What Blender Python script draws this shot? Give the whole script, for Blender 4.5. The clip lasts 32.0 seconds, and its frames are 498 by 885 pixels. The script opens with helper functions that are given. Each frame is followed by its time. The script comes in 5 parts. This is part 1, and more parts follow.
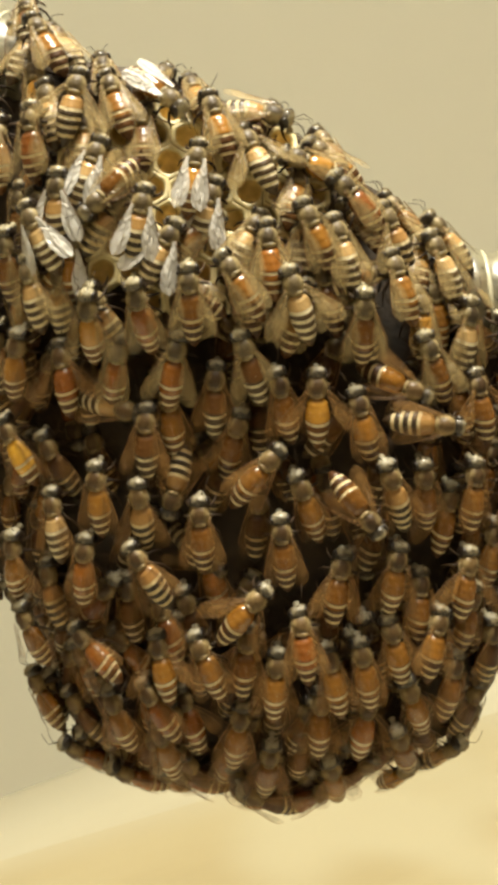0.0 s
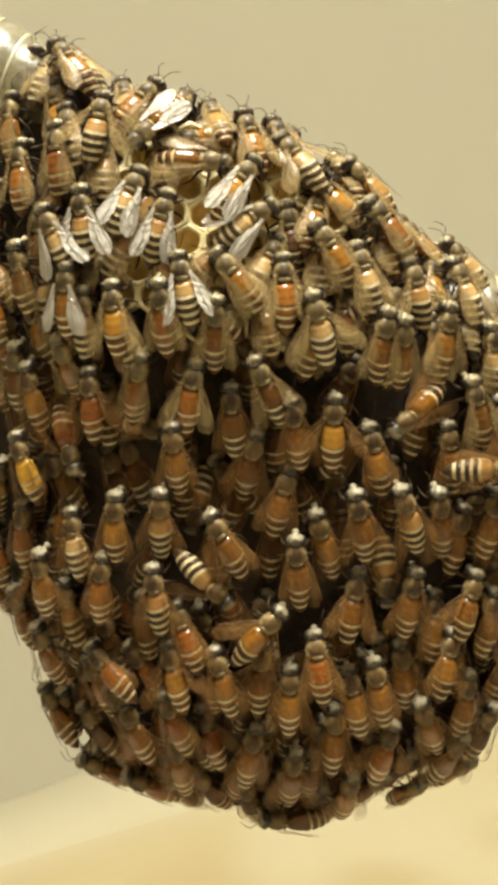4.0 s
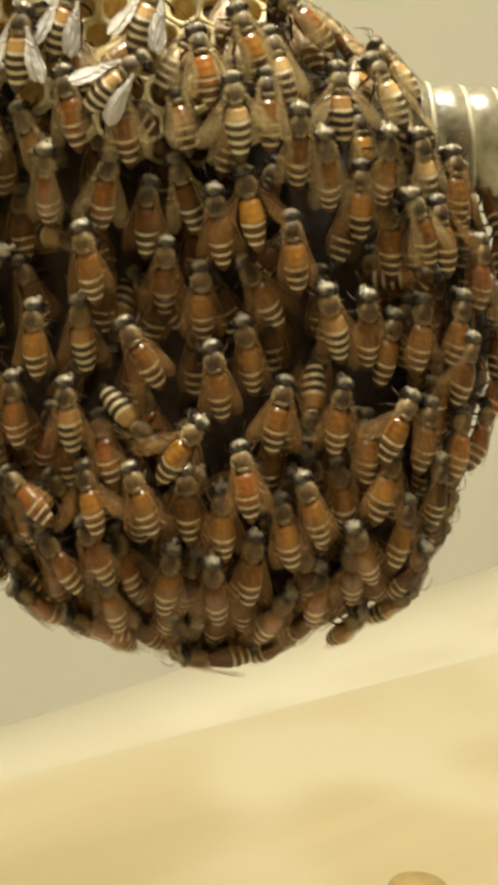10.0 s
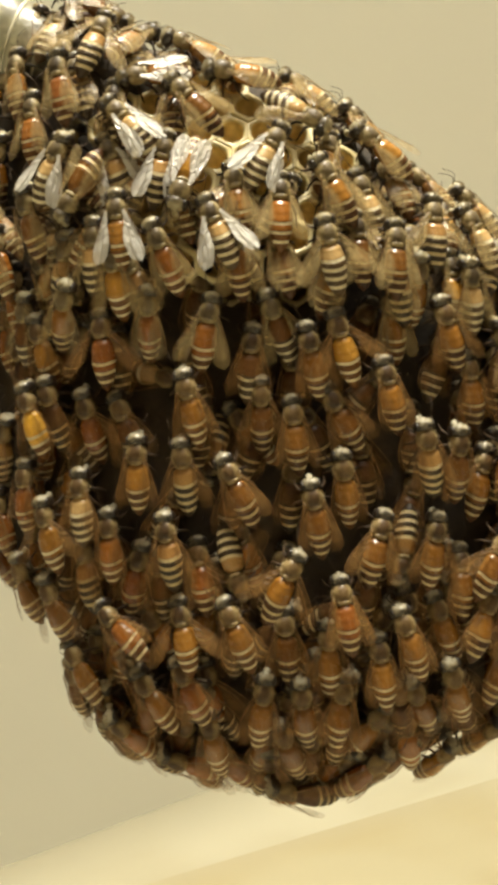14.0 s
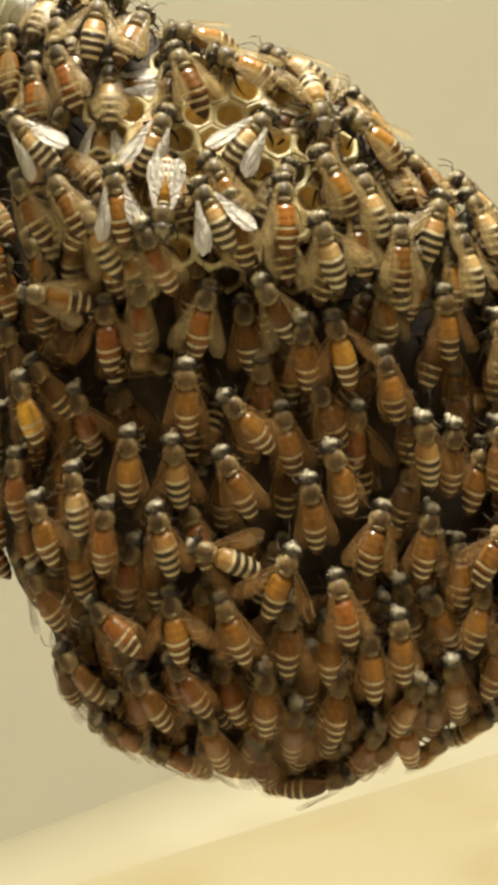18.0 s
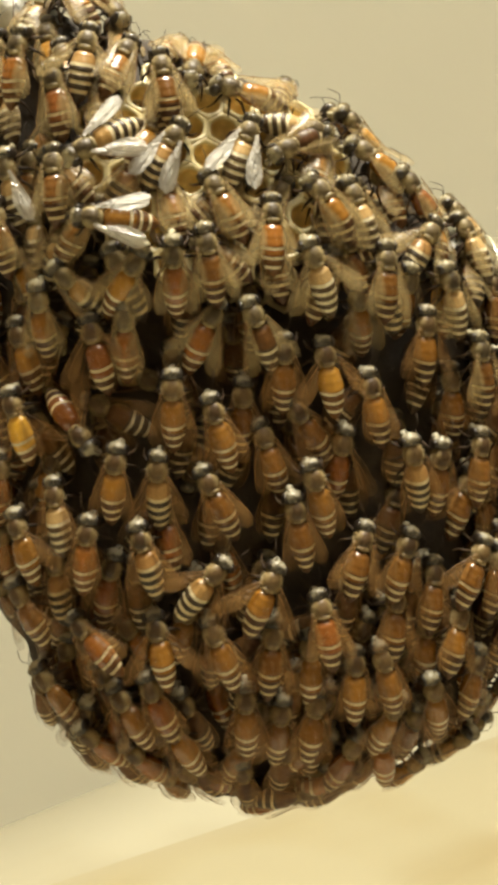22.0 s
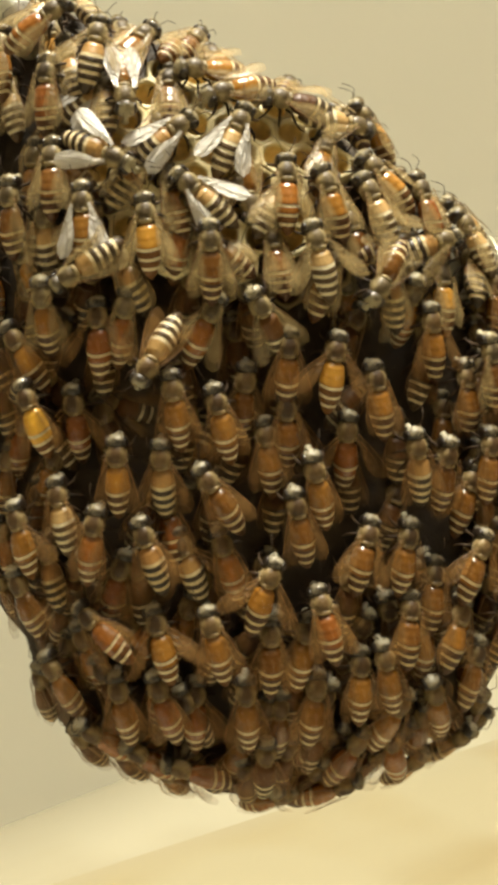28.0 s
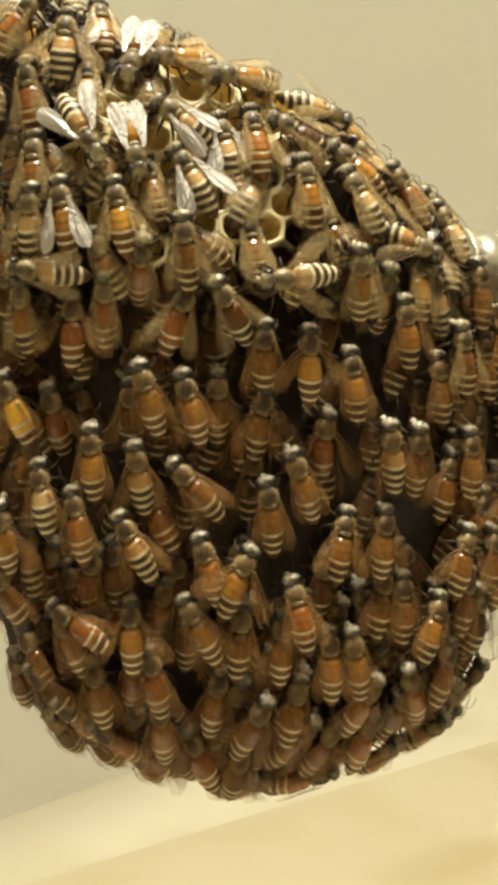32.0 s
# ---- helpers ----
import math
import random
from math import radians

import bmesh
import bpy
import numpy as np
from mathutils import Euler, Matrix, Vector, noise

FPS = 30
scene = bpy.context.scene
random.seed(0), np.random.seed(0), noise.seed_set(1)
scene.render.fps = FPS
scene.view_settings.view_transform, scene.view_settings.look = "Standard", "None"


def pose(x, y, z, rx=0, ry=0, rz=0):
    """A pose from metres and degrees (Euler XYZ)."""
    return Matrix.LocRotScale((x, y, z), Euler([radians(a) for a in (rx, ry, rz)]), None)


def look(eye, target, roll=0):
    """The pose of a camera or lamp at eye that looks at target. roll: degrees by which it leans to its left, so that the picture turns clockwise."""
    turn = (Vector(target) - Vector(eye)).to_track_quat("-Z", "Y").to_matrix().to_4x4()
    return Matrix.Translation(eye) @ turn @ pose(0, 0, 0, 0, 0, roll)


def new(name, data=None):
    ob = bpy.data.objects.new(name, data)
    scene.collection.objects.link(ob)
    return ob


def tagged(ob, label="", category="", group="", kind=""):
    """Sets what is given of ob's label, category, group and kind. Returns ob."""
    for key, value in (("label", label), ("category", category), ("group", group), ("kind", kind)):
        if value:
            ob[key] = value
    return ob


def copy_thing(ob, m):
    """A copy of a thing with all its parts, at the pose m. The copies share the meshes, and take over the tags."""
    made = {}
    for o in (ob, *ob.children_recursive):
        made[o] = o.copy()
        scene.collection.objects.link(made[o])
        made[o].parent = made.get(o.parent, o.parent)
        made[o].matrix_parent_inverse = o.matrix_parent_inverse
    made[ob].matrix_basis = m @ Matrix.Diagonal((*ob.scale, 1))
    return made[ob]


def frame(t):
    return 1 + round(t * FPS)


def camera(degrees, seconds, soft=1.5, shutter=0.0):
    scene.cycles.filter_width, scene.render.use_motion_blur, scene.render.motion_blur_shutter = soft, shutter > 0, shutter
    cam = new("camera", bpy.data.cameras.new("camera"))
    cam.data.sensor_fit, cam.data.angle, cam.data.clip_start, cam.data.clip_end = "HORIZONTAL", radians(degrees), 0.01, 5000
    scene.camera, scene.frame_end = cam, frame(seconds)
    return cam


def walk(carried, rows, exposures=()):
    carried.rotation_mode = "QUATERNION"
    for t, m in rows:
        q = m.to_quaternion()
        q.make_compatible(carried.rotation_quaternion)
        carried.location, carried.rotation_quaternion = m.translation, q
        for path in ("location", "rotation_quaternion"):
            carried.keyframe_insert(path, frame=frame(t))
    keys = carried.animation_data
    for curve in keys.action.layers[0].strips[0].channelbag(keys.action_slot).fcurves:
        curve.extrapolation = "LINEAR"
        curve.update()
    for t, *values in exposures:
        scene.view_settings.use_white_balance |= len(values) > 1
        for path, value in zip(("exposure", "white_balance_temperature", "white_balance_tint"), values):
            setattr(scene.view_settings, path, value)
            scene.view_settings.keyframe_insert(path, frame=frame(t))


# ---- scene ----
# ---- camera and its path ----
cam = camera(24.0, 32.0, soft=4.6, shutter=0.5)
# seconds, eye in millimetres, yaw to the left, pitch up and roll in degrees
PATH = [
    (0, 6.73, -104.43, 14.03, 2.762, -5.754, 1.203),
    (0.5, 7.11, -105.28, 14.08, 3.051, -5.399, 1.534),
    (1, 7.93, -105.06, 14.69, 3.567, -6.050, 1.412),
    (1.5, 9.02, -104.18, 14.54, 4.499, -6.190, 1.852),
    (2, 9.55, -104.80, 14.44, 4.718, -5.863, 2.136),
    (2.5, 9.12, -104.29, 15.72, 4.536, -6.398, 1.830),
    (4.5, 4.47, -105.92, 16.49, 1.934, -5.834, 1.861),
    (5, 4.51, -105.08, 15.46, 1.216, -6.256, 1.890),
    (5.5, 4.43, -105.94, 16.48, 0.524, -6.382, 1.708),
    (6, 5.20, -105.50, 15.07, 0.989, -6.313, 1.548),
    (6.5, 3.59, -106.17, 15.71, 0.424, -6.280, 1.977),
    (7, 2.09, -105.98, 15.20, -0.175, -6.490, 2.052),
    (7.5, 3.17, -105.88, 14.69, 0.359, -6.475, 2.200),
    (8, 2.87, -106.08, 14.16, 0.310, -6.078, 2.194),
    (8.5, 3.32, -106.77, 13.94, 0.535, -6.029, 2.127),
    (9, 5.75, -105.24, 10.80, 0.211, -6.911, 2.133),
    (9.5, 8.92, -102.26, 3.98, 0.217, -8.086, 1.255),
    (10, 11.64, -102.38, -2.02, 2.337, -5.362, 0.679),
    (10.5, 7.92, -103.17, -3.85, 2.327, -2.043, 0.151),
    (11, 6.98, -103.56, -3.99, 1.954, -1.060, 0.034),
    (11.5, 4.61, -103.94, -2.53, 1.409, -0.620, 0.011),
    (12, 2.53, -103.83, -0.94, 0.780, -0.040, -0.102),
    (12.5, 0.43, -103.33, -1.32, 0.007, 0.110, -0.119),
    (13, -0.00, -103.74, 0.00, 0.000, 0.000, -0.000),
    (13.5, -0.48, -104.21, 0.17, -0.143, 0.081, 0.155),
    (14, -1.06, -103.88, -0.39, 0.216, 0.278, 0.358),
    (14.5, -0.27, -104.15, -0.37, 0.654, 0.394, 0.298),
    (16.5, -0.81, -102.81, 1.18, 0.021, -1.010, 0.761),
    (17, -0.76, -102.98, 0.65, -0.014, -1.010, 0.740),
    (17.5, -1.13, -103.10, 1.03, -0.226, -0.920, 0.781),
    (18, -3.61, -102.52, 0.37, -1.397, -0.655, 0.824),
    (18.5, -7.70, -101.70, 1.21, -2.694, -0.244, 1.257),
    (19, -4.62, -102.29, 0.58, -2.358, -0.605, 1.611),
    (19.5, -4.28, -102.25, 0.17, -2.727, -0.307, 1.639),
    (20, -4.58, -102.25, 1.41, -3.067, -0.535, 1.565),
    (20.5, -5.70, -102.06, 2.47, -3.328, -0.793, 1.556),
    (21, -5.96, -101.69, 2.27, -3.788, -0.856, 1.606),
    (21.5, -8.37, -101.56, 2.42, -4.903, -1.044, 1.810),
    (22, -10.20, -101.23, 1.87, -5.573, -0.609, 1.794),
    (22.5, -11.35, -101.01, 1.90, -5.850, -0.640, 1.936),
    (23, -12.85, -101.13, 2.47, -6.428, -0.297, 1.972),
    (23.5, -12.19, -101.24, 1.94, -6.274, -0.165, 2.115),
    (24, -8.79, -101.81, 2.18, -5.675, -0.768, 2.244),
    (24.5, -9.93, -101.77, 1.10, -5.784, -0.370, 2.299),
    (26.5, -10.32, -101.44, 1.79, -5.962, -0.775, 2.072),
    (27, -9.89, -101.90, 0.29, -5.949, -0.195, 1.913),
    (27.5, -10.89, -101.98, 0.77, -5.994, 0.021, 1.875),
    (28, -11.03, -101.39, 0.88, -5.930, -0.243, 2.132),
    (28.5, -11.57, -101.36, 0.60, -6.438, -0.309, 2.411),
    (29, -11.59, -101.98, 0.65, -6.335, 0.225, 2.298),
    (29.5, -10.64, -102.41, 0.33, -5.780, 0.390, 2.343),
    (30, -11.07, -102.98, 0.03, -5.770, 0.889, 2.498),
    (30.5, -10.98, -103.06, 0.11, -6.281, 0.803, 2.557),
    (31, -9.29, -102.65, -0.68, -5.877, 0.446, 2.684),
    (31.5, -9.49, -101.34, -0.56, -6.599, -0.311, 2.629),
    (32, -8.81, -102.39, -0.82, -5.875, 0.155, 2.618),
]


def cam_pose(x, y, z, yaw, pitch, roll):
    yaw, pitch = radians(yaw), radians(pitch)
    eye = Vector((x, y, z)) / 1000
    way = Vector((-math.sin(yaw) * math.cos(pitch), math.cos(yaw) * math.cos(pitch), math.sin(pitch)))
    return look(eye, eye + way, roll)


walk(cam, [(t, cam_pose(*p)) for t, *p in PATH])

# ---- light ----
world = bpy.data.worlds.new("room_air")
scene.world = world
world.use_nodes = True
world.node_tree.nodes["Background"].inputs[0].default_value = (1.0, 0.9, 0.7, 1)
world.node_tree.nodes["Background"].inputs[1].default_value = 0.1


def area_lamp(name, eye, target, size, watts, colour):
    data = bpy.data.lights.new(name, "AREA")
    data.shape, data.size, data.energy, data.color = "DISK", size, watts, colour
    ob = new(name, data)
    ob.matrix_world = look(eye, target)
    return ob


area_lamp("hanging_lamp", (0.003, -0.041, 0.17), (0.003, 0.0, 0.01), 0.065, 0.275, (1.0, 0.94, 0.80))
area_lamp("ceiling_lamp", (0.0, -0.7, 4.5), (0.0, 0.06, 0), 1.2, 415, (1.0, 0.945, 0.765))
scene.view_settings.exposure = 0.0

# ---- materials ----


def node_material(name):
    m = bpy.data.materials.new(name)
    m.use_nodes = True
    nodes, links = m.node_tree.nodes, m.node_tree.links
    return m, nodes, links, nodes["Principled BSDF"]


def ramp(nodes, stops):
    r = nodes.new("ShaderNodeValToRGB")
    e = r.color_ramp.elements
    while len(e) < len(stops):
        e.new(0.5)
    for el, (pos, col) in zip(e, stops):
        el.position, el.color = pos, (*col, 1)
    return r


def surface(name, stops, scale, rough=0.5, bump=0.2, fine=6.0, by="noise", spec=0.5, sheen=0.0, coat=0.0, metal=0.0, depth=0.0002, grain=0.55, along=1.0):
    """Colours by noise or by the thing's own chance, with grain on top and fine relief."""
    m, nodes, links, bsdf = node_material(name)
    co = nodes.new("ShaderNodeTexCoord")
    noise_a, noise_b = nodes.new("ShaderNodeTexNoise"), nodes.new("ShaderNodeTexNoise")
    noise_a.inputs["Scale"].default_value, noise_a.inputs["Detail"].default_value = scale, 4
    noise_b.inputs["Scale"].default_value, noise_b.inputs["Detail"].default_value = scale * fine, 3
    lay = nodes.new("ShaderNodeMapping")
    lay.inputs["Scale"].default_value = (1 / along, 1, 1)
    links.new(co.outputs["Object"], lay.inputs["Vector"])
    for n in (noise_a, noise_b):
        links.new(lay.outputs[0], n.inputs["Vector"])
    r = ramp(nodes, stops)
    mix = nodes.new("ShaderNodeMix")
    mix.data_type, mix.blend_type = "RGBA", "MULTIPLY"
    mix.inputs["Factor"].default_value = grain
    if by == "noise":
        links.new(noise_a.outputs["Fac"], r.inputs[0])
    else:
        info = nodes.new("ShaderNodeObjectInfo")
        links.new(info.outputs["Random"], r.inputs[0])
    speck = ramp(nodes, [(0.3, (0.45, 0.42, 0.40)), (0.65, (1.15, 1.15, 1.15))])
    links.new(noise_b.outputs["Fac"], speck.inputs[0])
    links.new(r.outputs[0], mix.inputs["A"])
    links.new(speck.outputs[0], mix.inputs["B"])
    links.new(mix.outputs["Result"], bsdf.inputs["Base Color"])
    rr = nodes.new("ShaderNodeMapRange")
    rr.inputs["To Min"].default_value, rr.inputs["To Max"].default_value = max(rough - 0.12, 0.03), min(rough + 0.15, 1)
    links.new(noise_b.outputs["Fac"], rr.inputs["Value"])
    links.new(rr.outputs[0], bsdf.inputs["Roughness"])
    bm_ = nodes.new("ShaderNodeBump")
    bm_.inputs["Strength"].default_value, bm_.inputs["Distance"].default_value = bump, depth
    links.new(noise_b.outputs["Fac"], bm_.inputs["Height"])
    links.new(bm_.outputs[0], bsdf.inputs["Normal"])
    bsdf.inputs["Specular IOR Level"].default_value = spec
    bsdf.inputs["Sheen Weight"].default_value = sheen
    bsdf.inputs["Sheen Roughness"].default_value = 0.4
    bsdf.inputs["Coat Weight"].default_value = coat
    bsdf.inputs["Coat Roughness"].default_value = 0.15
    bsdf.inputs["Metallic"].default_value = metal
    return m


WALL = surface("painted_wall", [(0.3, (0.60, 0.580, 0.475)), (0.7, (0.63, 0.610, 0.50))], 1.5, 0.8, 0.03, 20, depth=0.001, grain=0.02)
UNSEEN_WALL = surface("unseen_brown_wall", [(0.3, (0.18, 0.148, 0.104)), (0.7, (0.22, 0.18, 0.125))], 1.5, 0.8, 0.03, 20, depth=0.001, grain=0.05)


def plank_wood(name, stops, patch, blur_tone, rise, near, far):
    """Grained wood with bleached patches; its far edge fades to another tone, painting in soft focus. near, far: metres
    across the plank.
    """
    m, nodes, links, bsdf = node_material(name)
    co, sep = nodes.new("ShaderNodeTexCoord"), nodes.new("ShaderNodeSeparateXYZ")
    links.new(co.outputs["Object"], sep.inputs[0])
    lay = nodes.new("ShaderNodeMapping")
    lay.inputs["Scale"].default_value = (0.14, 1, 1)
    links.new(co.outputs["Object"], lay.inputs["Vector"])
    streak, cloud = nodes.new("ShaderNodeTexNoise"), nodes.new("ShaderNodeTexNoise")
    streak.inputs["Scale"].default_value, streak.inputs["Detail"].default_value = 34, 4
    cloud.inputs["Scale"].default_value, cloud.inputs["Detail"].default_value = 17, 1
    links.new(lay.outputs[0], streak.inputs["Vector"])
    links.new(co.outputs["Object"], cloud.inputs["Vector"])
    tone = ramp(nodes, stops)
    links.new(streak.outputs["Fac"], tone.inputs[0])
    spot = nodes.new("ShaderNodeMapRange")
    spot.interpolation_type = "SMOOTHSTEP"
    spot.inputs["From Min"].default_value, spot.inputs["From Max"].default_value = 0.46, 0.64
    links.new(cloud.outputs["Fac"], spot.inputs["Value"])
    bleach = nodes.new("ShaderNodeMix")
    bleach.data_type = "RGBA"
    bleach.inputs["B"].default_value = (*patch, 1)
    links.new(spot.outputs[0], bleach.inputs["Factor"])
    links.new(tone.outputs[0], bleach.inputs["A"])
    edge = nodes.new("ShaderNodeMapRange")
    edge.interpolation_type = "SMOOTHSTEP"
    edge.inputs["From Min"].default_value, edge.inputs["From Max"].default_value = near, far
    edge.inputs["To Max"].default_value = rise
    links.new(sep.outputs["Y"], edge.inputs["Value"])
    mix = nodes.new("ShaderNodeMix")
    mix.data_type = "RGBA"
    mix.inputs["B"].default_value = (*blur_tone, 1)
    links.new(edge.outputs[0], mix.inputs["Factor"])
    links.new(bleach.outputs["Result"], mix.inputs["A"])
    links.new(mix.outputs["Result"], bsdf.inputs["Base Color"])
    bump = nodes.new("ShaderNodeBump")
    bump.inputs["Strength"].default_value, bump.inputs["Distance"].default_value = 0.04, 0.0003
    links.new(streak.outputs["Fac"], bump.inputs["Height"])
    links.new(bump.outputs[0], bsdf.inputs["Normal"])
    bsdf.inputs["Roughness"].default_value = 0.55
    return m


# Edge tones drift to the colour beyond, so the blurred edge is in the colour.
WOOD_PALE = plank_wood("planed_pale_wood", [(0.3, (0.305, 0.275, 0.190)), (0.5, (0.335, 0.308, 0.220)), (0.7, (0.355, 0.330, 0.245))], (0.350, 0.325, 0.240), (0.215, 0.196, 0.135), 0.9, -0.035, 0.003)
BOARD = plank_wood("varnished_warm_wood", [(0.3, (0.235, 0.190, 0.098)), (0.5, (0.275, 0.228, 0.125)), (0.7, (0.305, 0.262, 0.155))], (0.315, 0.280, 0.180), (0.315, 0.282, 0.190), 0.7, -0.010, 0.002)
PEG = surface("end_grain", [(0.3, (0.20, 0.135, 0.045)), (0.7, (0.26, 0.18, 0.065))], 200, 0.6, 0.1, grain=0.2)
PLASTIC = surface("clear_cream_plastic", [(0.3, (0.50, 0.47, 0.31)), (0.7, (0.66, 0.62, 0.44))], 260, 0.32, 0.5, 4, coat=0.3)
PLASTIC.node_tree.nodes["Principled BSDF"].inputs["Transmission Weight"].default_value = 0.75
WAX = surface("pale_wax", [(0.3, (0.68, 0.55, 0.25)), (0.55, (0.80, 0.69, 0.38)), (0.75, (0.86, 0.77, 0.48))], 260, 0.4, 0.4, 6, coat=0.2, grain=0.2)
GLOSSY_HOOP = surface("glossy_cream_plastic", [(0.3, (0.48, 0.45, 0.31)), (0.7, (0.60, 0.57, 0.42))], 200, 0.12, 0.2, 5, coat=1.0, grain=0.15)
# Darkened wax and floor for the cells below the crown, shade painted in.
SHADE_WAX = surface("shaded_brown_wax", [(0.3, (0.15, 0.105, 0.038)), (0.7, (0.25, 0.185, 0.075))], 260, 0.45, 0.4, 6, coat=0.2, grain=0.3)
SHADE_FLOOR = surface("shaded_cell_floor", [(0.3, (0.05, 0.028, 0.010)), (0.7, (0.09, 0.052, 0.018))], 300, 0.5, 0.3, 5)
AMBER = surface("amber_cell_wax", [(0.3, (0.60, 0.42, 0.13)), (0.7, (0.80, 0.62, 0.26))], 300, 0.35, 0.3, 5, coat=0.2, grain=0.3)
# Stand-in for the swarm's inside; its dark colour paints the shade in the gaps.
CORE = surface("gap_shade_core", [(0.35, (0.026, 0.018, 0.011)), (0.7, (0.060, 0.040, 0.020))], 300, 0.75, 0.6, 5)


def fur_material(name, stops, rim):
    """Thorax: a smooth dark brown disc with pale tawny hair towards the sides and the hind rim."""
    m = surface(name, stops, 700, 0.5, 0.3, 6, by="chance", spec=0.35, coat=0.12, grain=0.4)
    nodes, links = m.node_tree.nodes, m.node_tree.links
    bsdf = nodes["Principled BSDF"]
    co, lay, far = nodes.new("ShaderNodeTexCoord"), nodes.new("ShaderNodeMapping"), nodes.new("ShaderNodeVectorMath")
    lay.inputs["Location"].default_value = (0, -1.52 * 0.82, 0)
    lay.inputs["Scale"].default_value = (1.0 / B, 0.82 / B, 0)
    far.operation = "LENGTH"
    links.new(co.outputs["Object"], lay.inputs["Vector"])
    links.new(lay.outputs[0], far.inputs[0])
    wisp = nodes.new("ShaderNodeTexNoise")
    wisp.inputs["Scale"].default_value = 1100
    links.new(co.outputs["Object"], wisp.inputs["Vector"])
    add = nodes.new("ShaderNodeMath")
    add.operation = "MULTIPLY_ADD"
    add.inputs[1].default_value = 0.9
    links.new(wisp.outputs["Fac"], add.inputs[0])
    links.new(far.outputs["Value"], add.inputs[2])
    edge = nodes.new("ShaderNodeMapRange")
    edge.inputs["From Min"].default_value, edge.inputs["From Max"].default_value = 1.02, 1.55
    links.new(add.outputs[0], edge.inputs["Value"])
    mix = nodes.new("ShaderNodeMix")
    mix.data_type = "RGBA"
    mix.inputs["B"].default_value = (*rim, 1)
    links.new(edge.outputs[0], mix.inputs["Factor"])
    old = bsdf.inputs["Base Color"].links[0].from_socket
    links.new(old, mix.inputs["A"])
    links.new(mix.outputs["Result"], bsdf.inputs["Base Color"])
    return m


B = 0.00089  # a worker is 7.8 mm long
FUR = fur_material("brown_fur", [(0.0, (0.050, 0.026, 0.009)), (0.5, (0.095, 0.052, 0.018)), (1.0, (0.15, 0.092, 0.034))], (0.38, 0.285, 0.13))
# Paler fur for bees high on the swarm, with the top light painted in.
LIT_OLIVE_FUR = fur_material("lit_olive_fur", [(0.0, (0.055, 0.037, 0.017)), (0.5, (0.10, 0.070, 0.032)), (1.0, (0.16, 0.118, 0.058))], (0.44, 0.35, 0.17))



def head_material(name, dark, pale, low, high):
    """A dark shell; pale patches on brow and face paint short hair and lamp glints."""
    m = surface(name, dark, 900, 0.5, 0.3, 5, coat=0.5, spec=0.5, grain=0.45)
    nodes, links = m.node_tree.nodes, m.node_tree.links
    bsdf = nodes["Principled BSDF"]
    co, sep = nodes.new("ShaderNodeTexCoord"), nodes.new("ShaderNodeSeparateXYZ")
    links.new(co.outputs["Object"], sep.inputs[0])
    patch = nodes.new("ShaderNodeTexNoise")
    patch.inputs["Scale"].default_value, patch.inputs["Detail"].default_value = 1500, 3
    links.new(co.outputs["Object"], patch.inputs["Vector"])
    add = nodes.new("ShaderNodeMath")
    add.operation = "MULTIPLY_ADD"
    add.inputs[1].default_value = 1.1 * B
    links.new(patch.outputs["Fac"], add.inputs[0])
    links.new(sep.outputs["Y"], add.inputs[2])
    face = nodes.new("ShaderNodeMapRange")
    face.inputs["From Min"].default_value, face.inputs["From Max"].default_value = low * B, high * B
    links.new(add.outputs[0], face.inputs["Value"])
    mix = nodes.new("ShaderNodeMix")
    mix.data_type = "RGBA"
    mix.inputs["B"].default_value = (*pale, 1)
    links.new(face.outputs[0], mix.inputs["Factor"])
    links.new(bsdf.inputs["Base Color"].links[0].from_socket, mix.inputs["A"])
    links.new(mix.outputs["Result"], bsdf.inputs["Base Color"])
    return m


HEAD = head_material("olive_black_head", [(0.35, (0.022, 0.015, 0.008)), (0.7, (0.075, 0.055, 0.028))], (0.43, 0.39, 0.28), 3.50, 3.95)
LIT_OLIVE_HEAD = head_material("lit_olive_head", [(0.35, (0.055, 0.042, 0.023)), (0.7, (0.15, 0.12, 0.066))], (0.42, 0.37, 0.23), 3.45, 4.0)
TAN = surface("tan_shell", [(0.0, (0.33, 0.16, 0.045)), (0.5, (0.44, 0.255, 0.082)), (1.0, (0.54, 0.36, 0.15))], 700, 0.32, 0.2, 6, by="chance", coat=0.25, grain=0.35)
EYE = surface("dark_compound_eye", [(0.3, (0.012, 0.008, 0.006)), (0.7, (0.04, 0.027, 0.016))], 3000, 0.3, 0.2, 4, coat=0.3)
LIMB = surface("dark_leg_shell", [(0.3, (0.022, 0.013, 0.007)), (0.7, (0.07, 0.04, 0.017))], 900, 0.6, 0.3, 4, spec=0.25)
ORANGE = surface("orange_shell", [(0.0, (0.267, 0.112, 0.015)), (0.5, (0.344, 0.155, 0.022)), (1.0, (0.464, 0.228, 0.031))], 500, 0.22, 0.08, 4, by="chance", coat=0.5, grain=0.22)
YELLOW = surface("amber_shell", [(0.0, (0.66, 0.33, 0.03)), (1.0, (0.78, 0.44, 0.05))], 500, 0.22, 0.08, 4, by="chance", coat=0.5, grain=0.22)
RED = surface("rust_shell", [(0.0, (0.172, 0.053, 0.010)), (0.5, (0.241, 0.079, 0.013)), (1.0, (0.310, 0.116, 0.017))], 500, 0.24, 0.08, 4, by="chance", coat=0.5, grain=0.25)
